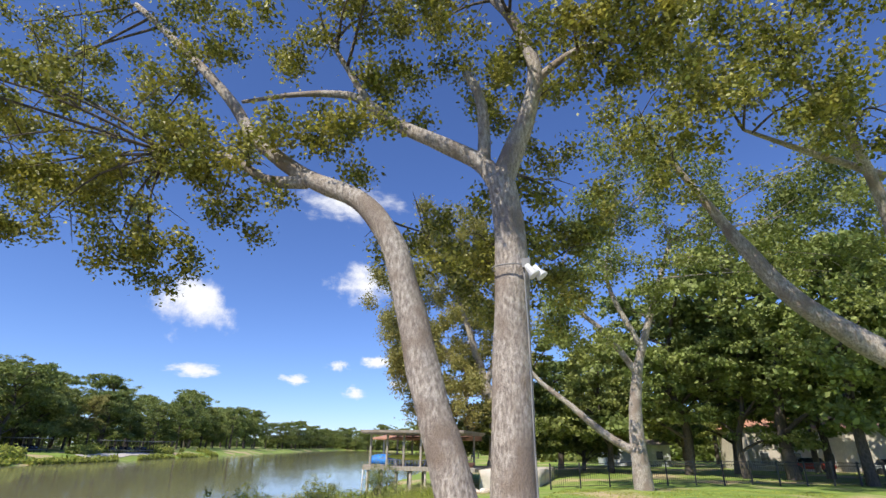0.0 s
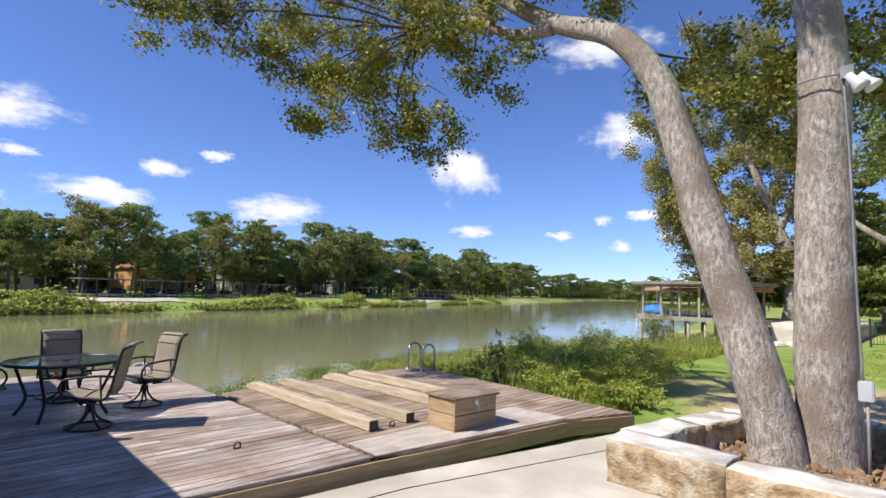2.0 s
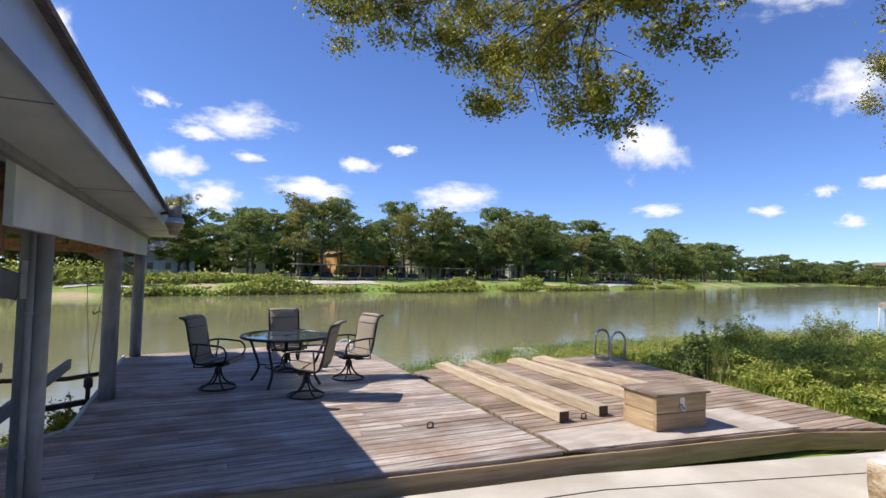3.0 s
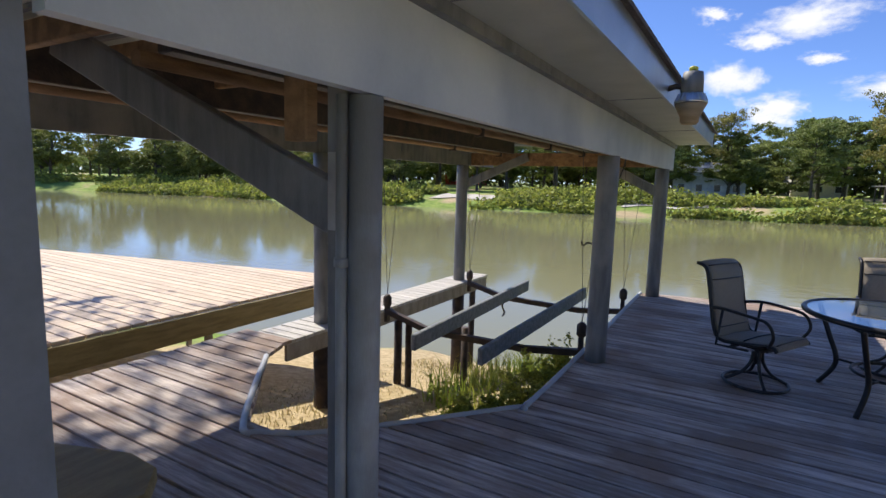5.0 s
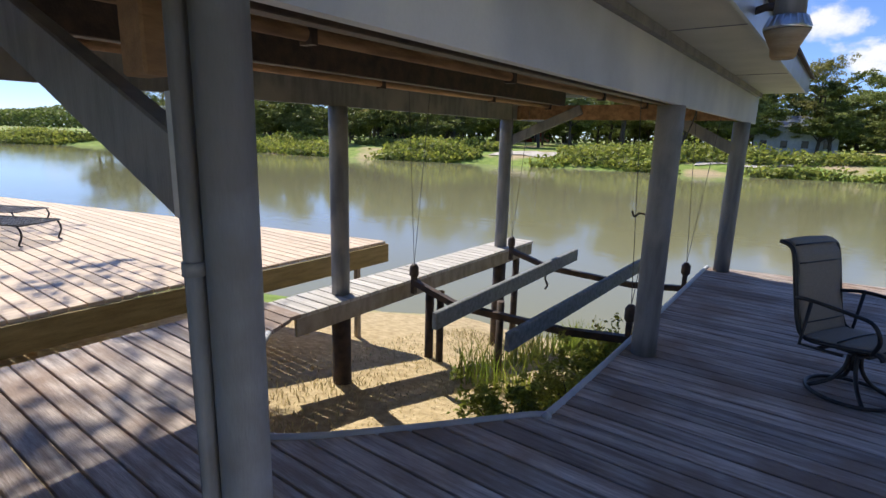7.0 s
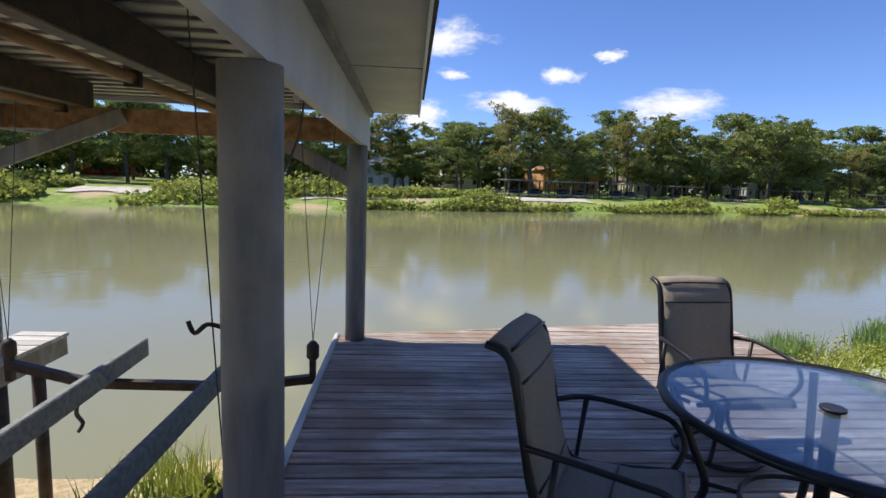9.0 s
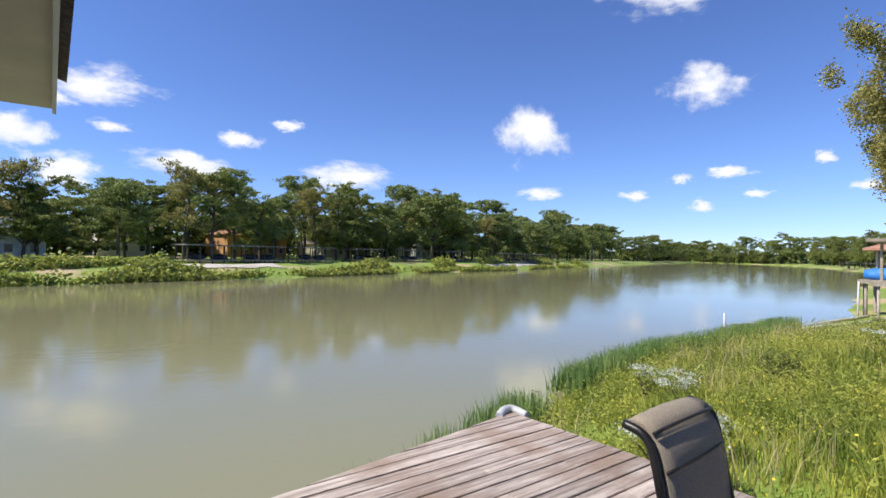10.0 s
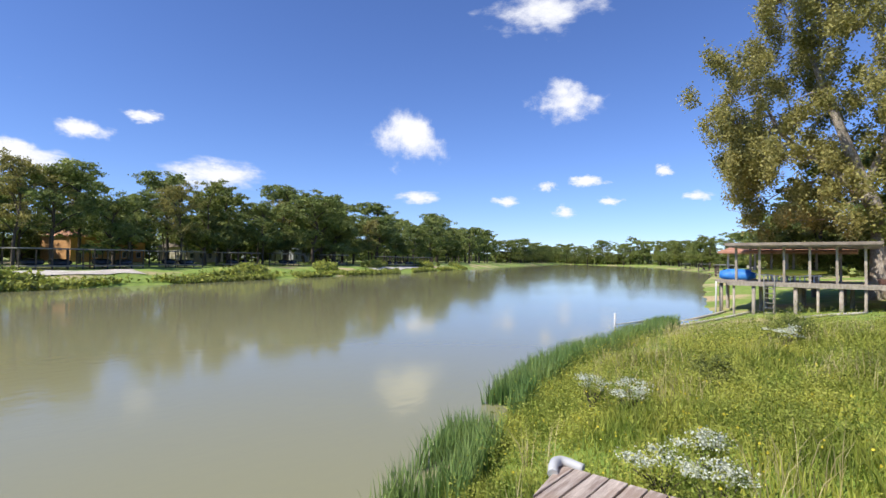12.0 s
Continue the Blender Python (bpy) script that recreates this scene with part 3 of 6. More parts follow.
def chaise():
    """A wrought-iron chaise with a mesh bed."""
    c = thing("chaise_longue", "black wrought-iron chaise longue with a mesh bed", "lounge chair", "chaises on the pale deck", at=pose(-9.4, 3.7, 0.11, 0, 0, 28) @ Matrix.Diagonal((1, 1, 0.78, 1)))
    bm = bmesh.new()
    for y in (-0.3, 0.3):
        tube(bm, [(-0.95, y, 0.62), (-0.25, y, 0.36), (1.0, y, 0.36)], 0.014, 6)
    for x, z in ((1.0, 0.36), (-0.95, 0.62), (-0.25, 0.36)):
        tube(bm, [(x, -0.3, z), (x, 0.3, z)], 0.014, 6)
    part("frame", bm, FRAME, c)
    bm = bmesh.new()
    for i in range(26):
        x = -0.22 + i * 0.047
        tube(bm, [(x, -0.3, 0.358), (x, 0.3, 0.358)], 0.006, 4)
    for j in range(12):
        y = -0.28 + j * 0.05
        tube(bm, [(-0.94, y, 0.618), (-0.25, y, 0.36), (1.0, y, 0.355)], 0.006, 4)
    part("mesh_bed", bm, FRAME, c)
    for x in (-0.3, 0.95):
        for y in (-0.3, 0.3):
            bm = bmesh.new()
            tube(bm, curve_points([(x, y, 0.36), (x + 0.05, y, 0.2), (x - 0.01, y, 0.03), (x + 0.04, y, 0.008)], 4), 0.013, 6)
            part("leg", bm, FRAME, c)
    return c


first = chaise()
copy_thing(first, pose(-11.2, 4.1, 0.11, 0, 0, 28) @ Matrix.Diagonal((1, 1, 0.78, 1)))

# ---- boathouse ----
def round_post(x, y, z0, z1, r, label):
    bm = bmesh.new()
    tube(bm, [(x, y, z0 + (z1 - z0) * i / 8) for i in range(9)], r, 18, 0.03)
    return solid("boathouse_post", bm, GREY_PAINT, label, "post", "boathouse posts")


for x, y, z in ((-1.067, 6.0, 0.002), (-1.067, 9.53, 0.002), (-4.16, 5.56, -0.028), (-4.16, 8.97, -0.028)):
    p = round_post(x, y, z, 1.943, 0.098, "round grey-painted wooden post carrying the boathouse roof")
    bm = bmesh.new()
    tube(bm, [(x, y, -2.9), (x, y, -0.045)], 0.105, 12)
    part("lower_pile", bm, STEEL, p, "dark weathered pile below the deck")
near_post = thing("boathouse_post", "grey boxed post with a conduit beside the slip", "post", "boathouse posts")
bm = bmesh.new()
tube(bm, [(-1.056, 2.441, 0.002), (-1.056, 2.441, 1.0), (-1.056, 2.441, 1.943)], 0.058, 20, 0.03)
part("shaft", bm, POST_WHITE, near_post, "chalky white-grey round shaft")
bm = bmesh.new()
box(bm, -1.180, -1.095, 2.388, 2.478, 0.002, 2.17)
soften(bm, 0.006, 1)
part("backing_board", bm, GREY_PAINT, near_post)
bm = bmesh.new()
tube(bm, [(-1.103, 2.376, 0.002), (-1.103, 2.376, 1.943)], 0.02, 10)
for z in (0.42, 1.38):
    tube(bm, [(-1.103, 2.376, z), (-1.103, 2.376, z + 0.03)], 0.026, 10)
part("conduit", bm, POST_WHITE, near_post, "painted conduit pipe")
bm = bmesh.new()
box(bm, -1.160, -1.115, 2.372, 2.383, 1.50, 1.76)
part("nail_plate", bm, GALV, near_post, "galvanised nail plate")


def beam(name, a, b, w, h, mat, label, group=""):
    a, b = Vector(a), Vector(b)
    bm = bmesh.new()
    d = b - a
    q = d.to_track_quat("X", "Z").to_matrix().to_4x4()
    box(bm, 0, d.length, -w / 2, w / 2, -h / 2, h / 2, Matrix.Translation(a) @ q)
    soften(bm, 0.006, 1)
    return solid(name, bm, mat, label, "beam", group)


beam("knee_brace", (-1.16, 2.425, 1.565), (-3.0, 2.425, 2.33), 0.06, 0.175, GREY_PAINT, "grey diagonal knee brace bolted to the near post", "knee braces")
beam("knee_brace", (-4.12, 9.0, 1.62), (-3.1, 9.25, 2.1), 0.05, 0.14, GREY_PAINT, "grey diagonal knee brace under the header", "knee braces")
beam("knee_brace", (-1.12, 9.5, 1.6), (-2.0, 9.45, 2.05), 0.05, 0.14, GREY_PAINT, "grey diagonal knee brace under the header", "knee braces")

bm = bmesh.new()
box(bm, -1.385, -1.275, 2.39, 2.45, 1.80, 2.37)
soften(bm, 0.006, 1)
solid("hanger_block", bm, ROUGH_WOOD, "short brown timber hanging from the roof beside the post", "timber")

roof = thing("roof", "low boathouse roof with white side boards and boxed eaves", "roof", kind="structure")
bm = bmesh.new()
box(bm, -1.045, -1.0, 1.505, 10.24, 1.945, 2.33)
part("side_board", bm, WHITE, roof, "white painted side board")
bm = bmesh.new()
box(bm, -4.22, -4.17, 1.6, 10.24, 1.945, 2.33)
part("side_board", bm, GREY_PAINT, roof, "grey side board")
def skew(bm):
    """The eaves run a little askew: they draw in towards the land."""
    for v in bm.verts:
        if v.co.x > -0.7:
            v.co.x -= 0.010 * (10.2 - v.co.y)


bm = bmesh.new()
box(bm, -1.0, -0.475, -4.0, 10.12, 2.335, 2.35)
skew(bm)
part("soffit", bm, SOFFIT, roof, "cream soffit panel")
bm = bmesh.new()
for y in (-2.2, 0.3, 2.8, 5.3, 7.8):
    box(bm, -0.998, -0.477, y, y + 0.006, 2.331, 2.335)
skew(bm)
part("soffit_joint", bm, TRIM, roof)
bm = bmesh.new()
box(bm, -0.998, -0.955, -4.0, 10.12, 2.28, 2.333)
skew(bm)
part("cove_strip", bm, GREY_PAINT, roof, "grey strip below the soffit")
bm = bmesh.new()
box(bm, -0.475, -0.458, -4.0, 10.16, 2.31, 2.52)
box(bm, -4.7, -0.477, 10.125, 10.155, 2.336, 2.5)
skew(bm)
part("fascia", bm, FLASH, roof, "blue-grey metal fascia")
bm = bmesh.new()
vs = [(-0.415, 2.525), (-2.55, 3.25), (-4.75, 2.525), (-4.75, 2.50), (-2.55, 3.22), (-0.415, 2.50)]
a = [bm.verts.new((x, -4.1, z)) for x, z in vs]
b = [bm.verts.new((x, 10.2, z)) for x, z in vs]
bm.faces.new(a)
bm.faces.new(b[::-1])
for i in range(6):
    bm.faces.new((a[i], a[(i + 1) % 6], b[(i + 1) % 6], b[i]))
skew(bm)
part("shingle_sheet", bm, SHINGLE, roof, "dark brown shingles")
# ceiling of pale sheets over battens
bm = bmesh.new()
box(bm, -4.16, -1.05, -4.0, 10.1, 2.395, 2.41)
ceil = solid("ceiling", bm, SOFFIT, "pale ribbed sheet ceiling of the boathouse", "ceiling", kind="structure")
bm = bmesh.new()
for i in range(36):
    y = 2.2 + i * 0.225
    box(bm, -4.14, -1.06, y, y + 0.03, 2.375, 2.394)
part("rib", bm, GREY_PAINT, ceil)
for y, z, h in ((2.3, 2.31, 0.12), (9.3, 2.06, 0.21)):
    beam("header_beam", (-4.16, y, z), (-1.05, y, z), 0.05, h, ROUGH_WOOD, "unpainted brown timber header across the boathouse", "headers")
for y in (2.75, 3.6):
    beam("cross_joist", (-4.16, y, 2.33), (-1.05, y, 2.33), 0.045, 0.08, ROUGH_WOOD, "rough brown cross joist under the ceiling", "joists")
for x in (-2.0, -3.4):
    beam("lift_beam", (x, 2.35, 2.26), (x, 9.25, 2.26), 0.1, 0.22, STEEL, "dark steel lift beam along the slip", "lift beams")
    bm = bmesh.new()
    tube(bm, [(x - 0.2, 2.35, 2.15), (x - 0.2, 9.2, 2.15)], 0.035, 10)
    pipe = solid("lift_pipe", bm, ROUGH_WOOD, "rust-brown winding pipe of the boat lift", "pipe", "lift pipes")
    for y in (3.6, 5.6, 7.6, 9.2):
        bm = bmesh.new()
        box(bm, x - 0.245, x - 0.155, y - 0.02, y + 0.02, 2.1, 2.37)
        part("hanger", bm, STEEL, pipe)
for x, y in ((-1.45, 3.3), (-1.5, 8.8), (-2.6, 6.8)):
    bulb = thing("ceiling_bulb", "bare bulb in a white porcelain holder", "lamp", "boathouse bulbs")
    bm = bmesh.new()
    lathe(bm, [(0.06, 2.374), (0.06, 2.35), (0.03, 2.33), (0.03, 2.31)][::-1], 14, (x, y, 0))
    part("holder", bm, WHITE, bulb)
    bm = bmesh.new()
    lathe(bm, [(0.012, 2.22), (0.032, 2.25), (0.034, 2.27), (0.02, 2.305)], 12, (x, y, 0))
    part("glass_bulb", bm, WHITE, bulb)

# storage room with its door
bm = bmesh.new()
box(bm, -1.2, -1.12, -4.0, -0.59, -0.169, 2.33)
box(bm, -1.2, -1.12, -0.59, 1.30, 2.08, 2.33)
box(bm, -1.2, -1.12, 1.30, 1.48, -0.169, 2.33)
box(bm, -4.1, -1.2, 1.40, 1.48, -0.169, 2.33)
box(bm, -4.1, -1.2, -4.0, -3.92, -0.169, 2.33)
box(bm, -4.1, -4.02, -3.92, 1.40, -0.169, 2.33)
wall = solid("wall_east", bm, WHITE, "white painted storage room wall", "wall", kind="structure")
bm = bmesh.new()
box(bm, -1.119, -1.075, 1.37, 1.503, -0.168, 2.28)
box(bm, -1.119, -1.10, 1.285, 1.369, -0.168, 2.22)
box(bm, -1.119, -1.10, -0.66, 1.285, 2.13, 2.22)
box(bm, -1.119, -1.10, -0.66, -0.51, -0.168, 2.13)
part("trim", bm, TRIM, wall, "dark grey door casing and corner board")
for y0, y1, hinge in ((0.39, 1.275, 1.25), (-0.50, 0.38, -0.48)):
    door = thing("door", "white storage door with dark grey stiles", "door", kind="structure")
    bm = bmesh.new()
    box(bm, -1.155, -1.115, y0 + 0.004, y1 - 0.004, -0.14, 2.125)
    soften(bm, 0.004, 1)
    part("panel", bm, WHITE, door)
    bm = bmesh.new()
    for a, b, c, d in ((y0 + 0.005, y0 + 0.15, -0.13, 2.12), (y1 - 0.16, y1 - 0.005, -0.13, 2.12), (y0 + 0.15, y1 - 0.16, 2.03, 2.12), (y0 + 0.15, y1 - 0.16, -0.13, 0.02)):
        box(bm, -1.113, -1.095, a, b, c, d)
    part("stile", bm, TRIM, door, "dark grey stiles and rails")
    for z in (0.25, 1.75):
        bm = bmesh.new()
        box(bm, -1.094, -1.085, hinge - 0.05, hinge + 0.05, z, z + 0.08)
        tube(bm, [(-1.085, hinge, z - 0.005), (-1.085, hinge, z + 0.085)], 0.009, 8)
        part("hinge", bm, GALV, door)
bm = bmesh.new()
box(bm, -1.094, -1.08, 0.32, 0.58, 0.93, 0.975)
tube(bm, curve_points([(-1.08, 0.51, 0.95), (-1.04, 0.51, 0.9), (-1.05, 0.51, 0.84), (-1.08, 0.51, 0.82)], 4), 0.012, 6)
solid("door_latch", bm, GALV, "shiny steel hasp latch across the storage doors", "latch")

# brown timber stub by the room's corner
bm = bmesh.new()
slab(bm, [(-1.70, 1.6), (-1.68, 2.02), (-1.82, 2.14), (-2.0, 2.15), (-2.6, 1.93), (-2.6, 1.6)], 0.49, 0.55)
soften(bm, 0.008, 1)
bench = solid("work_shelf", bm, TREATED, "brown wooden shelf with clipped corners by the storage room", "shelf")
for x in (-1.9, -2.5):
    bm = bmesh.new()
    box(bm, x - 0.03, x + 0.03, 1.68, 1.74, 0.002, 0.488)
    part("leg", bm, TREATED, bench)

# dusk lamp on the fascia
lamp = thing("dusk_lamp", "old metal dusk-to-dawn lamp on the roof edge", "lamp")
lx, ly = -0.35, 5.25
bm = bmesh.new()
tube(bm, [(-0.53, ly, 2.38), (-0.46, ly, 2.40), (lx, ly, 2.39)], 0.02, 8)
box(bm, -0.525, -0.508, ly - 0.045, ly + 0.045, 2.33, 2.44)
part("arm", bm, STEEL, lamp)
bm = bmesh.new()
lathe(bm, [(0.076, 2.345), (0.073, 2.44), (0.066, 2.492), (0.022, 2.502)], 20, (lx, ly, 0))
part("housing", bm, GREY_PAINT, lamp, "grey housing")
bm = bmesh.new()
lathe(bm, [(0.028, 2.503), (0.032, 2.524), (0.014, 2.535)], 12, (lx, ly, 0))
part("photocell", bm, YELLOW, lamp, "yellowed photocell")
bm = bmesh.new()
lathe(bm, [(0.112, 2.275), (0.108, 2.29), (0.084, 2.343)], 24, (lx, ly, 0))
part("reflector", bm, GALV, lamp, "ribbed metal reflector")
for k in range(18):
    a = 2 * math.pi * k / 18
    bm = bmesh.new()
    tube(bm, [(lx + 0.111 * math.cos(a), ly + 0.111 * math.sin(a), 2.285), (lx + 0.086 * math.cos(a), ly + 0.086 * math.sin(a), 2.342)], 0.005, 4)
    part("rib", bm, GALV, lamp)
bm = bmesh.new()
lathe(bm, [(0.05, 2.13), (0.062, 2.145), (0.066, 2.18), (0.11, 2.272)], 24, (lx, ly, 0))
part("lens", bm, BOXWOOD, lamp, "yellowed plastic lens")

# ---- boat lift ----
lift = thing("boat_lift", "hanging boat lift cradle with two grey bunks over the slip", "boat lift")
for yl, yr in ((6.42, 6.58), (8.75, 8.80)):
    z = -0.08
    bm = bmesh.new()
    tube(bm, [(-3.84, yl, z + 0.06), (-3.2, yl, z - 0.1), (-2.0, yr, z - 0.14), (-1.36, yr, z - 0.06)], 0.05, 4)
    part("cross_bar", bm, STEEL, lift)
    for x, y in ((-3.84, yl), (-1.36, yr)):
        bm = bmesh.new()
        lathe(bm, [(0.03, 0), (0.055, 0.03), (0.055, 0.13), (0.025, 0.17)], 10, (x, y, 0.03))
        box(bm, x - 0.025, x + 0.025, y - 0.03, y + 0.03, -0.16, 0.05)
        part("pulley", bm, STEEL, lift)
        for dx in (-0.03, 0.05):
            bm = bmesh.new()
            tube(bm, [(x, y, 0.19), (x + dx * 4, y, 2.3)], 0.0035, 5)
            part("cable", bm, ROPE, lift)
for x0, x1 in ((-2.9, -3.05), (-2.1, -2.07)):
    bm = bmesh.new()
    d = Vector((x1 - x0, 3.78, 0))
    m = Matrix.Translation((x0, 5.6, -0.06)) @ Matrix.Rotation(math.atan2(d.y, d.x), 4, "Z")
    box(bm, 0, d.length, -0.03, 0.03, -0.09, 0.09, m)
    soften(bm, 0.01, 1)
    part("bunk", bm, CARPET, lift, "long grey carpeted bunk board")
for x, y in ((-3.98, 7.15), (-3.15, 7.3)):
    bm = bmesh.new()
    tube(bm, [(x, y, -2.9), (x, y, -0.33)], 0.05, 10)
    solid("mooring_pile", bm, STEEL, "dark thin pile standing in the bank below the lift", "pile", "slip piles")
bm = bmesh.new()
tube(bm, curve_points([(-1.16, 6.0, 1.12), (-1.21, 6.0, 1.13), (-1.25, 6.0, 1.10), (-1.27, 6.0, 1.14)], 4), 0.008, 6)
solid("hook", bm, STEEL, "small steel hook on the post", "hook")


bm = bmesh.new()
tube(bm, curve_points([(-1.17, 6.02, 1.52), (-1.25, 6.8, 1.44), (-1.35, 7.6, 1.6), (-1.4, 8.4, 1.95), (-1.4, 8.65, 2.36)], 6), 0.008, 6)
solid("power_cable", bm, ROPE, "black cable sagging from the post to the roof", "cable")
bm = bmesh.new()
tube(bm, curve_points([(-2.98, 8.2, -0.12), (-2.99, 8.2, -0.2), (-2.96, 8.22, -0.28), (-2.985, 8.2, -0.34)], 4), 0.014, 6, 0.4)
solid("bunk_strap", bm, ROPE, "frayed dark strap hanging under the bunk", "strap")


# ---- table and chairs ----
def swivel_chair():
    """A sling chair on a swivel base; it faces +y."""
    c = thing("patio_chair", "high-backed swivel patio chair with taupe sling", "chair", "chairs round the table")
    bm = bmesh.new()
    ring = [(0.25 * math.cos(a), 0.25 * math.sin(a), 0.016) for a in np.linspace(0, 2 * math.pi, 29)]
    tube(bm, ring, 0.014, 8)
    part("base_ring", bm, FRAME, c)
    for k in range(4):
        a = math.pi / 4 + k * math.pi / 2
        u = Vector((math.cos(a), math.sin(a), 0))
        bm = bmesh.new()
        tube(bm, curve_points([u * 0.245 + Vector((0, 0, 0.022)), u * 0.12 + Vector((0, 0, 0.09)), u * 0.05 + Vector((0, 0, 0.19)), u * 0.035 + Vector((0, 0, 0.29))], 4), 0.014, 7)
        part("base_leg", bm, FRAME, c)
    bm = bmesh.new()
    tube(bm, [(0, 0, 0.18), (0, 0, 0.335)], 0.03, 10)
    box(bm, -0.11, 0.11, -0.13, 0.13, 0.325, 0.345)
    part("swivel_post", bm, FRAME, c)
    prof = curve_points([(0, 0.27, 0.39), (0, 0.22, 0.425), (0, 0.0, 0.39), (0, -0.19, 0.375), (0, -0.26, 0.46), (0, -0.31, 0.68), (0, -0.36, 0.92), (0, -0.40, 0.99), (0, -0.47, 1.01)], 4)
    seat_n = 13
    for nm, pts, lab in (("seat", prof[:seat_n + 1], ""), ("backrest", prof[seat_n:], "")):
        bm = bmesh.new()
        rows = []
        for j, p in enumerate(pts):
            t = pts[min(j + 1, len(pts) - 1)] - pts[max(j - 1, 0)]
            nrm = Vector((0, -t.z, t.y)).normalized()
            pad = 0.010 + 0.028 * abs(math.sin(j * math.pi / 6.5))
            rows.append([[bm.verts.new(Vector((x, p.y, p.z)) + nrm * (s * pad - 0.012 * math.cos(x * 6.2))) for x in np.linspace(-0.24, 0.24, 7)] for s in (0.55, -0.55)])
        for s in (0, 1):
            for j in range(len(rows) - 1):
                for i in range(6):
                    bm.faces.new((rows[j][s][i], rows[j][s][i + 1], rows[j + 1][s][i + 1], rows[j + 1][s][i])).smooth = True
        for j in range(len(rows) - 1):
            for i in (0, 6):
                bm.faces.new((rows[j][0][i], rows[j + 1][0][i], rows[j + 1][1][i], rows[j][1][i]))
        for j in (0, len(rows) - 1):
            for i in range(6):
                bm.faces.new((rows[j][0][i], rows[j][0][i + 1], rows[j][1][i + 1], rows[j][1][i]))
        cloth = part(nm, bm, SLING, c, lab)
        for j in ((3, 8) if nm == "seat" else (3, 10, 14)):
            p = pts[j]
            t = pts[j + 1] - pts[j - 1]
            nrm = Vector((0, -t.z, t.y)).normalized()
            bm = bmesh.new()
            for side in (0.022, -0.022):
                tube(bm, [Vector((x, p.y, p.z)) + nrm * (side - 0.012 * math.cos(x * 6.2)) for x in np.linspace(-0.238, 0.238, 7)], 0.006, 5)
            part("seam", bm, FRAME, cloth, "dark stitched seam")
    for x in (-0.255, 0.255):
        bm = bmesh.new()
        tube(bm, [(x, p.y, p.z) for p in prof], 0.016, 8)
        part("side_rail", bm, FRAME, c)
        s = 1 if x > 0 else -1
        bm = bmesh.new()
        tube(bm, curve_points([(x, -0.30, 0.64), (x + s * 0.05, -0.16, 0.66), (x + s * 0.06, 0.08, 0.645), (x + s * 0.05, 0.2, 0.62), (x + s * 0.04, 0.25, 0.52), (x, 0.2, 0.41)], 5), 0.016, 8, squash=0.8)
        part("armrest", bm, FRAME, c)
        bm = bmesh.new()
        tube(bm, [(x + s * 0.05, -0.17, 0.65), (x + s * 0.05, -0.2, 0.34), (x, 0.05, 0.345)], 0.013, 6)
        part("arm_strut", bm, FRAME, c)
    bm = bmesh.new()
    for y, z in ((-0.1, 0.34), (0.13, 0.36)):
        tube(bm, [(-0.255, y, z), (0.255, y, z)], 0.014, 6)
    part("seat_bar", bm, FRAME, c)
    return c


chair = swivel_chair()
chair.matrix_basis = pose(0.265, 6.2, 0.003, 0, 0, -119)
copy_thing(chair, pose(1.35, 5.3, 0.003, 0, 0, 62))
copy_thing(chair, pose(1.4, 7.28, 0.003, 0, 0, 184))
copy_thing(chair, pose(2.2, 6.25, 0.003, 0, 0, 108))

table = thing("patio_table", "round glass-topped patio table with dark metal legs", "table", at=pose(1.22, 6.28, 0.003))
bm = bmesh.new()
lathe(bm, [(0.645, 0.712), (0.648, 0.716), (0.645, 0.72)], 56)
part("tabletop", bm, GLASS, table, "tinted glass top")
bm = bmesh.new()
tube(bm, [(0.66 * math.cos(a), 0.66 * math.sin(a), 0.71) for a in np.linspace(0, 2 * math.pi, 57)], 0.022, 8)
part("rim", bm, FRAME, table)
for k in range(4):
    a = math.pi / 4 + k * math.pi / 2 + 0.2
    u = Vector((math.cos(a), math.sin(a), 0))
    bm = bmesh.new()
    tube(bm, curve_points([u * 0.62 + Vector((0, 0, 0.69)), u * 0.52 + Vector((0, 0, 0.45)), u * 0.44 + Vector((0, 0, 0.22)), u * 0.56 + Vector((0, 0, 0.0))], 5), 0.02, 8)
    part("leg", bm, FRAME, table)
bm = bmesh.new()
tube(bm, [(0.3 * math.cos(a), 0.3 * math.sin(a), 0.25) for a in np.linspace(0, 2 * math.pi, 25)], 0.012, 6)
for k in range(4):
    a = math.pi / 4 + k * math.pi / 2 + 0.2
    tube(bm, [(0.3 * math.cos(a), 0.3 * math.sin(a), 0.25), (0.44 * math.cos(a), 0.44 * math.sin(a), 0.25)], 0.012, 6)
part("stretcher", bm, FRAME, table)
bm = bmesh.new()
lathe(bm, [(0.03, 0.3), (0.03, 0.72), (0.05, 0.725), (0.05, 0.735)], 12)
part("umbrella_sleeve", bm, FRAME, table)

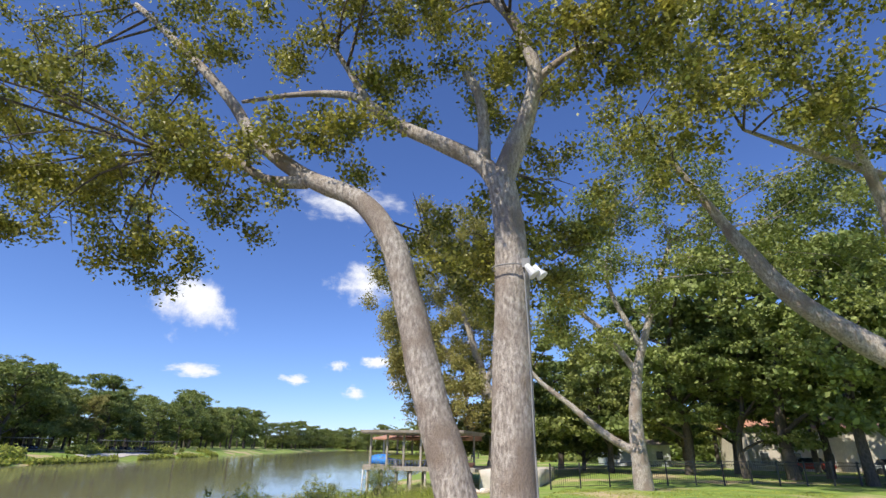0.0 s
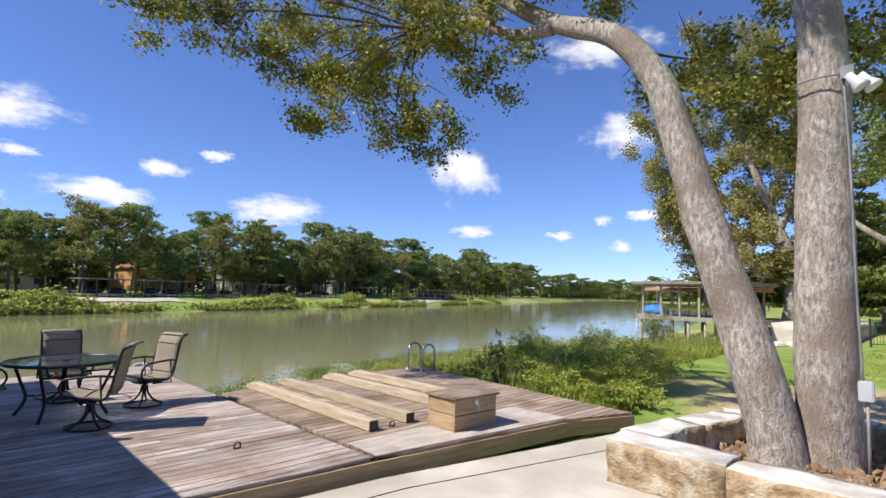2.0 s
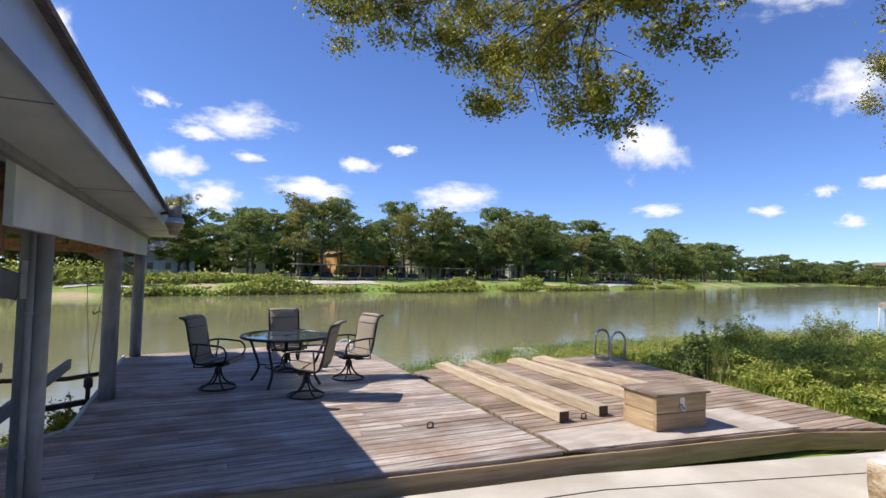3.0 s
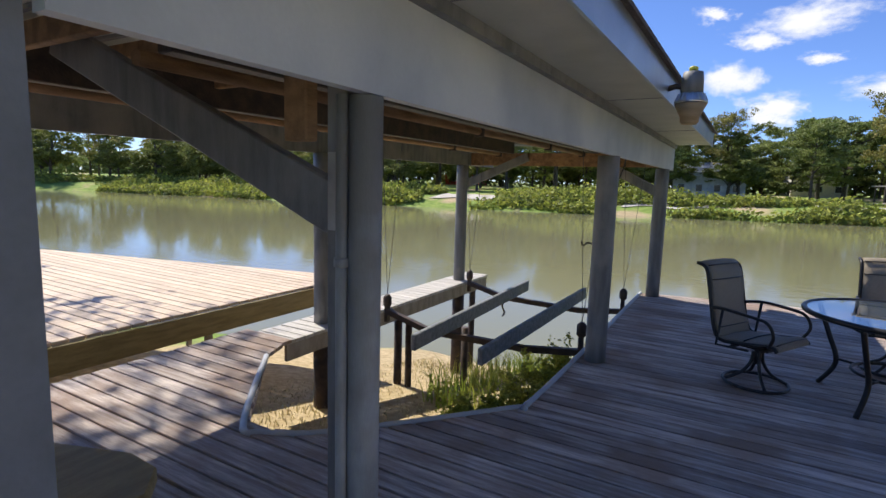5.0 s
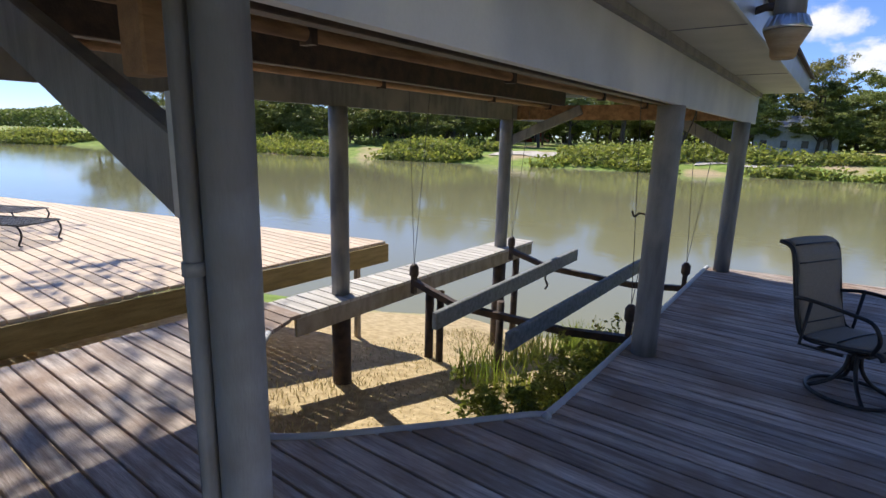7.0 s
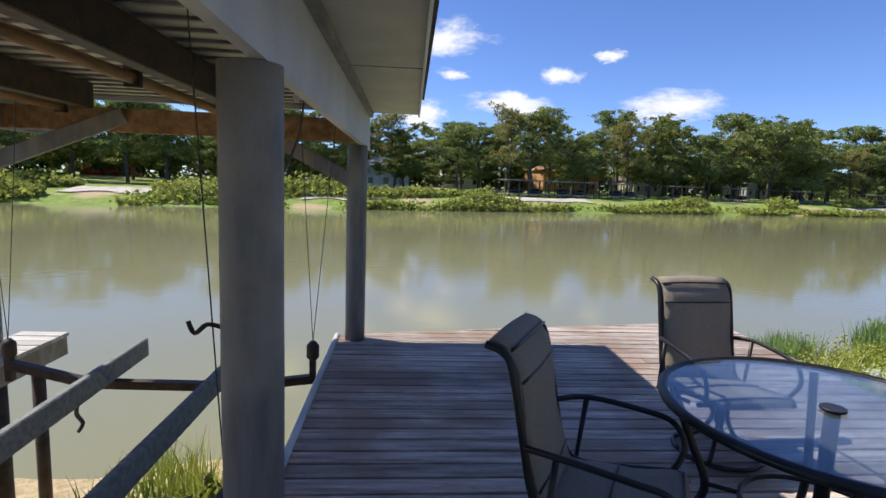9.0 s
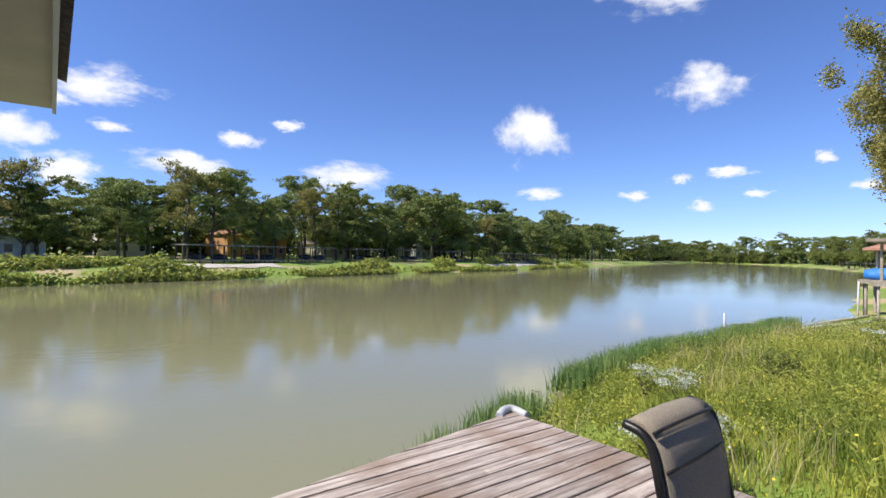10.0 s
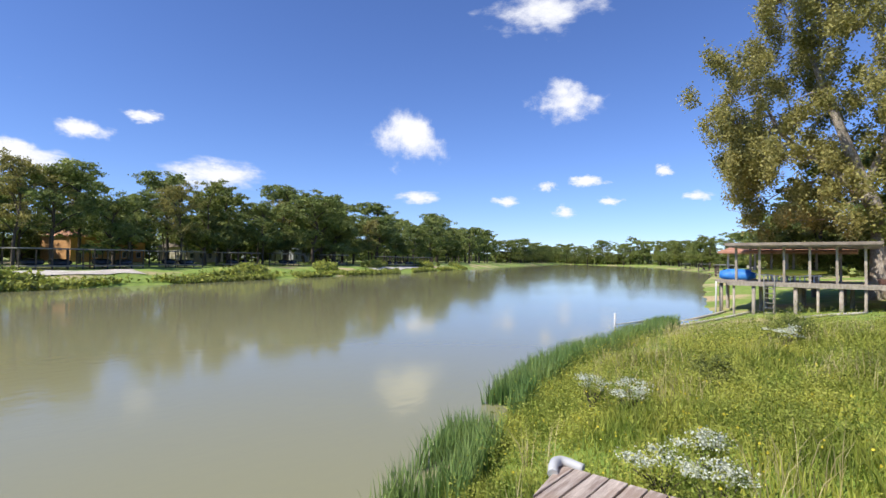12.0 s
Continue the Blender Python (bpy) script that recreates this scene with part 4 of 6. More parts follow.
# ---- trees ----
CLOUDS = [(60.8, 25.7, 14.2, 5.0), (63.9, 16.7, 9.3, 5.0), (46.7, 13.1, 9.9, 6.4), (15.9, 11.5, 5.6, 2.3), (20.7, 13.2, 4.8, 1.6), (11.2, 8.8, 6.2, 2.6), (27.0, 8.4, 12.9, 3.7), (47.7, 6.8, 6.5, 1.6), (57.3, 6.4, 4.0, 1.4), (61.6, 8.0, 3.3, 1.7), (66.0, 8.6, 4.7, 1.7), (63.7, 5.3, 3.3, 1.5), (73.5, 9.2, 2.5, 1.4), (76.4, 6.7, 4.2, 1.2), (68.3, 6.4, 3.5, 1.1), (-4.2, 15.8, 4.4, 1.8), (3.5, 14.9, 12.9, 4.2), (-2.5, 10.3, 7.6, 3.5), (4.5, 11.4, 4.4, 1.5), (1.2, 7.4, 8.1, 3.1), (10.0, 8.4, 11.1, 3.0), (-13.4, 20.0, 7.2, 5.6), (-1.9, 9.8, 6.4, 3.9), (1.4, 6.3, 5.8, 3.3), (-0.5, 13.4, 6.4, 2.3), (-69.5, 3.9, 9.0, 3.0), (104.0, 41.8, 5.7, 3.6)]
LEAFY = [(6.6, 10.7, 11.5), (6.6, 7.9, 10.8), (6.6, 9.0, 9.1), (6.6, 6.4, 8.5), (6.6, 9.0, 7.3), (6.6, 6.7, 7.0), (6.6, 4.8, 6.7), (6.6, 7.5, 5.8), (6.6, 5.8, 5.4), (6.6, 4.4, 5.8), (6.6, 3.2, 6.1), (6.6, 10.5, 9.0), (6.6, 6.9, 5.5), (6.6, 4.6, 9.9), (6.6, 5.4, 9.2), (6.6, 2.4, 9.6), (6.6, 1.2, 8.5), (6.6, 1.4, 6.9), (6.6, 0.6, 5.7), (6.6, -1.0, 4.5), (6.6, -0.4, 5.0), (7.2, -1.3, 7.4), (7.2, -2.3, 8.4), (7.2, -1.8, 6.0), (7.2, -3.1, 8.4), (7.2, -3.6, 7.8), (7.2, 0.2, 9.4), (7.2, -1.3, 8.9), (7.2, -2.7, 7.7), (7.2, -1.6, 5.0), (7.2, 1.0, 9.9)]
RIGHT = [(11.5, -3.9, 9.9), (11.5, -4.6, 9.0), (11.5, -5.4, 10.1), (11.5, -6.7, 10.7), (11.5, -8.0, 11.0), (11.5, -5.9, 9.2), (11.5, -7.3, 9.2), (11.5, -8.3, 9.8), (11.5, -8.4, 8.4), (11.5, -7.6, 11.8), (11.5, -5.7, 12.0), (11.5, -9.0, 11.4)]
GREY = [(33.0, -2.6, 16.5), (33.0, -4.6, 18.8), (33.0, -7.5, 19.2), (33.0, -6.0, 15.3), (33.0, -9.6, 17.3), (33.0, -10.7, 14.0), (33.0, -12.8, 17.2), (33.0, -14.4, 14.4), (33.0, -16.0, 17.9), (33.0, -16.7, 14.8), (33.0, -17.3, 12.3), (33.0, -7.9, 12.4), (33.0, -3.3, 12.5), (33.0, -0.9, 14.3), (33.0, -12.6, 11.3), (33.0, -0.0, 11.2), (33.0, -1.6, 9.3)]
COTT = [(42.0, 16.0, 13.4), (42.0, 14.2, 16.3), (42.0, 12.5, 18.3), (42.0, 14.9, 10.0), (42.0, 12.6, 12.8), (42.0, 10.7, 15.4), (42.0, 16.0, 8.0), (42.0, 13.2, 8.2), (42.0, 11.0, 9.8), (42.0, 8.9, 12.1), (42.0, 8.4, 7.7), (42.0, 16.0, 5.2), (42.0, 12.6, 4.6), (42.0, 10.1, 5.3), (42.0, 16.4, 11.4), (42.0, 13.5, 19.3), (42.0, 10.1, 18.3), (42.0, 8.1, 15.5), (42.0, 17.1, 9.4)]


def limb(bm, pts, r0, r1, n=10, jitter=0.12, steps=5):
    p = curve_points(pts, steps)
    tube(bm, p, spread([r0, r1], len(p)), n, jitter)
    return p


def cloud_of_leaves(centres, each, sigma, rng):
    c = np.asarray(centres, float)
    idx = np.repeat(np.arange(len(c)), each)
    sig = np.asarray(sigma)
    d = rng.normal(size=(len(idx), 3)) * sig
    # leaves gather in sprays round sub-centres
    sub = rng.normal(size=(len(c) * 9, 3)) * sig
    pick = idx * 9 + rng.integers(0, 9, len(idx))
    return c[idx] + sub[pick] * 1.0 + d * 0.29


def crown(tree, centres, each, sigma, size, mat, seed, droop=0.3, label=""):
    rng = np.random.default_rng(seed)
    me = leaf_mesh("crown", cloud_of_leaves(centres, each, sigma, rng), size, rng, droop)
    me.materials.append(mat)
    ob = new("crown", me)
    ob.parent = tree
    return tagged(ob, label)


def twigs(bm, limbs, centres, r, seed, reach=9.0):
    """A thin bent branch from the nearest limb to each leaf mass, with side twigs."""
    rng = random.Random(seed)
    for c in centres:
        c = Vector(c)
        p = min(limbs, key=lambda q: (q - c).length + max(0, q.z - c.z) * 0.4)
        if (p - c).length > reach:
            continue
        mid = (p + c) / 2 + Vector((rng.uniform(-.3, .3), rng.uniform(-.3, .3), rng.uniform(0, .4))) * (p - c).length * 0.3
        q = curve_points([p, mid, c], 4)
        tube(bm, q, spread([r, r * 0.3], len(q)), 5)
        for k in range(4):
            a = q[rng.randrange(2, len(q))]
            e = a + Vector((rng.uniform(-1, 1), rng.uniform(-1, 1), rng.uniform(-0.7, 0.8))) * (0.25 * (p - c).length + 0.3)
            tube(bm, [a, (a + e) / 2 + Vector((0, 0, 0.08)), e], [r * 0.4, r * 0.3, r * 0.12], 4)


rnd = random.Random(4)
oak = thing("oak_tree", "twin-trunked tree with pale grey bark in a stone planter", "tree")
bm = bmesh.new()
la = limb(bm, [(6.72, -0.76, -0.2), (6.75, -0.68, 0.4), (6.75, -0.41, 1.42), (6.75, -0.05, 2.57), (6.75, 0.26, 3.77), (6.75, 0.61, 4.82), (6.75, 1.24, 5.62), (6.75, 2.28, 6.19), (6.75, 3.5, 7.21), (6.75, 4.31, 8.3), (6.7, 5.84, 9.96), (6.6, 7.4, 11.5)], 0.31, 0.06, 16)
la += limb(bm, [(6.75, 2.27, 6.1), (6.7, 3.08, 6.23), (6.5, 3.9, 6.75), (6.5, 5.2, 7.0)], 0.13, 0.03)
part("trunk", bm, BARK, oak, "leaning trunk with pale grey bark")
bm = bmesh.new()
lb = limb(bm, [(7.1, -1.16, -0.2), (7.1, -1.16, 0.32), (7.1, -1.18, 1.59), (7.1, -1.21, 3.14), (7.1, -1.24, 4.41), (7.1, -1.17, 5.43), (7.1, -1.1, 5.84)], 0.35, 0.2, 16)
lb += limb(bm, [(7.1, -1.1, 5.7), (7.1, -1.38, 6.46), (7.1, -1.6, 7.0), (7.1, -1.76, 7.91), (7.1, -1.45, 9.0), (7.1, -0.99, 9.82), (7.1, -0.54, 10.85)], 0.2, 0.05, 12)
lb += limb(bm, [(7.1, -1.1, 5.7), (7.1, -0.79, 6.19), (7.0, -0.14, 6.6), (7.0, 0.8, 7.22), (6.9, 1.26, 7.63), (6.9, 1.74, 7.94), (6.9, 2.76, 8.17), (6.9, 4.09, 8.27)], 0.17, 0.035)
lb += limb(bm, [(6.95, 1.2, 7.55), (6.9, 1.77, 8.57), (6.9, 2.33, 9.53)], 0.08, 0.03)
lb += limb(bm, [(7.1, -0.84, 6.2), (7.1, -0.82, 7.33), (7.1, -0.55, 8.07)], 0.12, 0.07)
lb += limb(bm, [(7.1, -1.7, 7.6), (7.2, -2.5, 8.2), (7.3, -3.5, 8.3)], 0.08, 0.03)
part("trunk", bm, BARK, oak, "upright forked trunk with pale grey bark")
LEAFY[6], LEAFY[9], LEAFY[10] = (6.6, 4.8, 6.9), (6.6, 4.4, 6.3), (6.6, 3.2, 6.6)
LEAFY += [(5.0, -0.4, 9.2), (4.6, 0.6, 9.4), (4.2, -0.8, 9.8), (5.2, 0.8, 9.6), (4.8, -1.6, 9.4), (3.0, 8.5, 7.4), (3.8, 8.4, 7.3), (4.7, 8.4, 7.1), (5.8, 8.5, 7.0), (4.8, 7.0, 7.6), (6.0, 7.0, 7.3), (3.9, 9.2, 8.2)]
masses = [(x + rnd.uniform(-0.7, 0.7) + (1.5 if y < 0.8 and z < 7.6 else 0), y + rnd.uniform(-.2, .2), z) for x, y, z in LEAFY]
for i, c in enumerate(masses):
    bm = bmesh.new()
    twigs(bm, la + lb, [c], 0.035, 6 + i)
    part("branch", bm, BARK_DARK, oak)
crown(oak, masses, 2100, (0.62, 0.55, 0.42), 0.058, LEAF, 11, 0.5, "yellow-green leaf masses with gaps")

# things fixed to the upright trunk
flood = thing("flood_light", "white twin-head flood light strapped to the trunk", "lamp")
bm = bmesh.new()
tube(bm, [(6.95 + 0.2 * math.cos(a), -1.24 + 0.27 * math.sin(a), 4.26) for a in np.linspace(0, 2 * math.pi, 17)], 0.012, 5)
box(bm, 6.78, 6.86, -1.56, -1.44, 4.2, 4.34)
part("bracket", bm, GREY_PAINT, flood)
for dx, dy in ((-0.1, -0.06), (-0.02, -0.22)):
    bm = bmesh.new()
    lathe(bm, [(0.04, 0.0), (0.05, 0.1), (0.09, 0.19), (0.085, 0.2)], 14)
    bmesh.ops.transform(bm, matrix=Matrix.Translation((6.8 + dx, -1.48 + dy * 0.6, 4.2)) @ Matrix.Rotation(radians(145), 4, "X"), verts=bm.verts)
    part("lamp_head", bm, WHITE, flood)
bm = bmesh.new()
tube(bm, curve_points([(6.85, -1.46, 4.2), (6.82, -1.49, 3.2), (6.8, -1.5, 2.0), (6.74, -1.53, 0.95)], 5), 0.013, 6)
part("cable", bm, GREY_PAINT, flood)
bm = bmesh.new()
box(bm, 6.68, 6.78, -1.62, -1.49, 0.74, 0.95)
soften(bm, 0.012, 2)
ebox = solid("outlet_box", bm, WHITE, "light grey weatherproof outlet box on the trunk", "outlet")
bm = bmesh.new()
tube(bm, [(6.74, -1.56, 0.74), (6.72, -1.56, 0.3), (6.7, -1.56, -0.1)], 0.016, 6)
part("conduit", bm, GREY_PAINT, ebox)

# overhanging tree beside the lawn
side_tree = thing("shade_tree", "leaning shade tree over the lawn with bright green leaves", "tree")
bm = bmesh.new()
lc = limb(bm, [(13.0, -12.5, -0.4), (13.4, -11.0, 1.8), (14, -8.72, 3.77), (14, -7.1, 5.2), (14, -6.12, 6.79), (14, -5.6, 7.84), (13.5, -4.6, 9.4)], 0.42, 0.06, 14)
lc += limb(bm, [(13.4, -10.6, 2.1), (14.2, -9.6, 5.0), (14, -9.4, 7.5), (13, -8.6, 9.4), (12, -7.4, 10.5)], 0.25, 0.05)
lc += limb(bm, [(14, -9.6, 8.3), (13.5, -7.9, 9.0), (12.5, -6.3, 9.3)], 0.12, 0.04)
part("trunk", bm, BARK, side_tree)
rm = [(x + rnd.uniform(-1.6, 1.6), y, z) for x, y, z in RIGHT]
bm = bmesh.new()
twigs(bm, lc, rm, 0.04, 8)
part("branch", bm, BARK_DARK, side_tree)
crown(side_tree, rm, 1500, (0.9, 0.7, 0.5), 0.078, LEAF, 12, 0.4)

# tree behind the fence line, with a low limb
lawn_tree = thing("lawn_tree", "grey-barked lawn tree with a low sweeping limb", "tree")
bm = bmesh.new()
ld = limb(bm, [(33, -3.85, -0.4), (33, -3.8, 1.2), (33, -3.77, 2.98), (33, -3.97, 4.86), (33, -4.4, 6.81), (33, -5.5, 10), (33, -7, 14)], 0.55, 0.12, 12)
ld += limb(bm, [(33, -3.7, 1.6), (33, -2.02, 2.66), (33, -0.2, 4.25), (33, 1.93, 6.14), (33, 3.0, 8.5)], 0.27, 0.08)
ld += limb(bm, [(33, -4.2, 6.0), (33, -2.5, 8.6), (33, -0.6, 10.5), (33, 0.5, 12.5)], 0.22, 0.06)
ld += limb(bm, [(33, -4.6, 7.5), (33, -3, 12), (33, -4, 16)], 0.2, 0.05)
part("trunk", bm, BARK, lawn_tree)
gm = [(x + rnd.uniform(-2.5, 2.5), y, z) for x, y, z in GREY]
bm = bmesh.new()
twigs(bm, ld, gm, 0.06, 9, 16)
part("branch", bm, BARK, lawn_tree)
crown(lawn_tree, gm, 2300, (1.9, 1.5, 1.2), 0.135, LEAF_MID, 13, 0.4)

# big cottonwood beside the neighbouring dock
cotton = thing("cottonwood_tree", "tall olive-leaved cottonwood at the water's edge", "tree", at=Matrix.Translation((-0.6, 8.5, 1.66)) @ Matrix.Scale(1.18, 4) @ Matrix.Translation((0.6, -8.5, -1.66)))
bm = bmesh.new()
le = limb(bm, [(42, 8.1, -1.4), (42, 7.9, 1.2), (42, 7.9, 4.1), (42, 8.8, 7.0), (42, 10, 11), (42, 11.5, 16)], 0.75, 0.15, 14)
le += limb(bm, [(42, 8.3, 5.5), (42, 10.5, 8.0), (42, 13, 10.5), (42, 14.5, 14)], 0.3, 0.06)
le += limb(bm, [(42, 8.6, 6.6), (42, 7.5, 10.0), (42, 7.6, 15)], 0.3, 0.06)
part("trunk", bm, BARK, cotton)
cm = [(x + rnd.uniform(-3, 3), y - 0.5, z) for x, y, z in COTT]
cm += [(x + rnd.uniform(-3, 3), y - 1.4, z + 1.2) for x, y, z in COTT[::2]]
for i, c in enumerate(cm):
    bm = bmesh.new()
    twigs(bm, le, [c], 0.07, 10 + i, 14)
    part("branch", bm, BARK, cotton)
crown(cotton, cm, 3200, (1.8, 1.0, 1.3), 0.125, LEAF_OLIVE, 14, 0.7)


def bank_tree(label, h, r, width, mat, seed, leaves, size, group, bare=0.3, top_heavy=1.0):
    """A whole tree standing at the origin."""
    rng = random.Random(seed)
    t = thing("bank_tree", label, "tree", group)
    bm = bmesh.new()
    pts = limb(bm, [(0, 0, -0.4), (rng.uniform(-.2, .2), rng.uniform(-.2, .2), h * 0.25), (rng.uniform(-.5, .5), rng.uniform(-.5, .5), h * 0.55), (rng.uniform(-.8, .8), rng.uniform(-.8, .8), h * 0.9)], r, r * 0.2, 8)
    ends = []
    for k in range(11):
        a, z = rng.uniform(0, 6.28), h * rng.uniform(bare, 0.8)
        p = min(pts, key=lambda q: abs(q.z - z))
        grow = width * (0.55 + 0.6 * rng.random()) * (1 - 0.35 * abs(z / h - 0.6) * 2)
        e = p + Vector((math.cos(a) * grow, math.sin(a) * grow, h * rng.uniform(0.08, 0.24) * top_heavy))
        q = limb(bm, [p, (p + e) / 2 + Vector((0, 0, h * 0.03)), e], r * 0.4, r * 0.1, 5)
        ends += [q[-1], q[len(q) * 2 // 3] + Vector((rng.uniform(-.6, .6), rng.uniform(-.6, .6), 0.5))]
    ends += [pts[-1] + Vector((rng.uniform(-1, 1), rng.uniform(-1, 1), rng.uniform(-0.5, 0.6))) for _ in range(3)]
    part("trunk", bm, BARK_DARK, t)
    crown(t, ends, leaves // len(ends), (width * 0.27, width * 0.27, h * 0.042), size, mat, seed, 0.2)
    return t


kinds = [
    bank_tree("tall dark green tree on the far bank", 15.5, 0.35, 4.6, LEAF_DARK, 21, 13000, 0.23, "far bank trees", 0.3, 0.7),
    bank_tree("broad dark green tree on the far bank", 12.5, 0.4, 5.2, LEAF_DARK, 22, 15000, 0.24, "far bank trees", 0.12),
    bank_tree("mid-green rounded tree on the far bank", 12, 0.3, 4.4, LEAF_MID, 23, 14000, 0.23, "far bank trees", 0.12),
    bank_tree("thin olive half-bare tree on the far bank", 13.5, 0.25, 3.4, LEAF_OLIVE, 24, 6500, 0.19, "far bank trees", 0.2),
    bank_tree("low bushy mid-green tree on the bank", 6.5, 0.2, 3.2, LEAF_MID, 25, 11000, 0.2, "far bank trees", 0.08),
]
rnd = random.Random(77)


def plant(kind, x, y, s=1.0):
    m = Matrix.Translation((x, y, float(ground_z(x, y)) - 0.1)) @ Matrix.Rotation(rnd.uniform(0, 6.28), 4, "Z")
    ob = copy_thing(kinds[kind], m)
    ob.scale = (s, s, s * rnd.uniform(0.92, 1.08))
    return ob


x = -135.0
while x < 330:
    grow = float(np.interp(x, [-60, 0, 60, 100, 200, 330], [0.9, 0.95, 1.2, 1.3, 1.4, 1.5]))
    for row, off in enumerate((26, 37, 52) if x < 130 else (26, 44)):
        k = rnd.choice((0, 1, 2, 1, 0, 2, 3) if row else (0, 2, 1, 0, 3, 2))
        plant(k, x + rnd.uniform(-3, 3), float(far_shore(x)) + off + rnd.uniform(-4, 4), rnd.uniform(0.72, 1.12) * grow)
    if x < 130:
        plant(4, x + rnd.uniform(-3, 3), float(far_shore(x)) + 58 + rnd.uniform(-3, 3), rnd.uniform(1.0, 1.4))
    x += 7.2 if x < 130 else 12
x = -126.0
while x < -46:
    plant(rnd.choice((4, 4, 2)), x, float(far_shore(x)) + rnd.uniform(12, 18), rnd.uniform(0.8, 1.15))
    x += 5.0
x = 330.0
while x < 560:
    plant(rnd.choice((1, 2, 4)), x, float(far_shore(x)) + 16, rnd.uniform(1.2, 1.6))
    x += 13
x = 105.0
while x < 430:
    plant(rnd.choice((1, 2, 2, 4)), x + rnd.uniform(-2, 2), float(near_shore(x)) - rnd.uniform(13, 19), rnd.uniform(0.95, 1.3))
    x += 10
for i in range(24):
    t = i / 23
    plant(rnd.choice((1, 2, 1, 4)), 440 + 190 * t + rnd.uniform(-4, 4), 152 + 196 * t, rnd.uniform(1.3, 1.8))
for x, y, k, s in ((62, -14, 1, 1.15), (72, -24, 0, 1.1), (66, -33, 1, 1.2), (84, -12, 2, 1.1), (92, -2, 1, 1.1), (58, -2, 2, 1.1), (70, 4, 1, 1.0), (80, -42, 1, 1.2), (110, -20, 0, 1.2), (115, -50, 1, 1.3), (52, 5, 2, 1.0), (54, 12, 2, 0.9), (100, -35, 2, 1.2), (48, -26, 1, 1.25), (125, 5, 1, 1.1), (60, -48, 1, 1.2), (53, -13, 1, 0.95), (56, -20, 1, 1.0), (52, -31, 1, 1.05), (88, -18, 1, 1.4), (96, -28, 1, 1.4), (104, -8, 1, 1.4), (64, 1, 4, 1.3), (58, 7, 4, 1.4), (76, -2, 4, 1.5), (90, -36, 4, 1.6), (120, -32, 4, 1.8), (45, -19, 0, 1.25), (47, -27, 1, 1.35), (51, -16, 1, 1.4), (48, -35, 1, 1.35), (57, -9, 1, 1.35)):
    plant(k, x, y, s)
for i, k in enumerate(kinds):
    k.matrix_basis = pose(-30.0 + 9 * i, float(far_shore(-30.0 + 9 * i)) + 30, 0.0)

# tree on the land side of the pale deck, whose crown shades it
west = thing("shade_tree", "tall tree whose crown shades the pale deck", "tree")
bm = bmesh.new()
lw = limb(bm, [(-12, -4.5, -0.6), (-12, -3.5, 3), (-12, -1.5, 6.5), (-12, 1.5, 9), (-12, 4, 10.5)], 0.4, 0.08, 12)
part("trunk", bm, BARK, west)
wm = [(-10.4, 6.2, 10.0), (-12.2, 5.2, 10.6), (-9.4, 4.4, 9.8), (-14.0, 5.4, 10.4), (-15.6, 3.6, 11), (-11, 2.6, 10.6), (-17, 6, 11.5), (-13, 0.5, 9.5)]
bm = bmesh.new()
twigs(bm, lw, wm, 0.05, 31)
part("branch", bm, BARK_DARK, west)
crown(west, wm, 760, (1.3, 1.3, 0.9), 0.11, LEAF, 15, 0.4)

# woods closing the view behind the single trees
wr = np.random.default_rng(50)


def woods(name, x, y, top, size, seed):
    hill = np.array([noise.noise(Vector((a * 0.06, b * 0.06, 5.5))) for a, b in zip(x, y)])
    z = ground_z(x, y) + wr.uniform(0, 1, len(x)) ** 0.8 * top * (0.75 + 0.5 * hill)
    me = leaf_mesh(name, np.stack([x, y, z], 1), size, wr, 0.2, 1.5)
    me.materials.append(LEAF_DARK)
    return tagged(new(name, me), "dense dark woods behind the river houses", "woods", kind="stuff")


x = wr.uniform(-330, 430, 60000)
woods("far_woods", x, far_shore(x) + wr.uniform(56, 66, 60000), 7.5, 0.8, 1)
x = wr.uniform(340, 640, 16000)
woods("far_woods", x, far_shore(x) + wr.uniform(20, 34, 16000), 10, 1.3, 2)
t = wr.uniform(0, 1, 14000)
woods("far_woods", 440 + 195 * t + wr.uniform(-3, 9, 14000), 150 + 200 * t, 11, 1.3, 3)
x = wr.uniform(100, 475, 22000)
woods("far_woods", x, near_shore(x) - wr.uniform(22, 34, 22000), 7.5, 0.9, 4)
woods("far_woods", wr.uniform(128, 140, 22000), wr.uniform(-120, 22, 22000), 9, 0.8, 5)

# ---- stone planter ----
def block(x0, x1, y0, y1, z0, z1, seed, turn=0.0):
    """A rough-hewn limestone block."""
    bm = bmesh.new()
    cx, cy = (x0 + x1) / 2, (y0 + y1) / 2
    box(bm, x0 - cx, x1 - cx, y0 - cy, y1 - cy, z0, z1)
    bmesh.ops.subdivide_edges(bm, edges=list(bm.edges), cuts=5, use_grid_fill=True)
    for v in bm.verts:
        n = noise.noise_vector(v.co * 3.1 + Vector((seed * 7.3, 0, 0)))
        v.co += Vector((n.x, n.y, n.z * 0.5)) * 0.055
    bmesh.ops.transform(bm, matrix=Matrix.Translation((cx, cy, 0)) @ Matrix.Rotation(radians(turn), 4, "Z"), verts=bm.verts)
    for f in bm.faces:
        f.smooth = True
    return bm


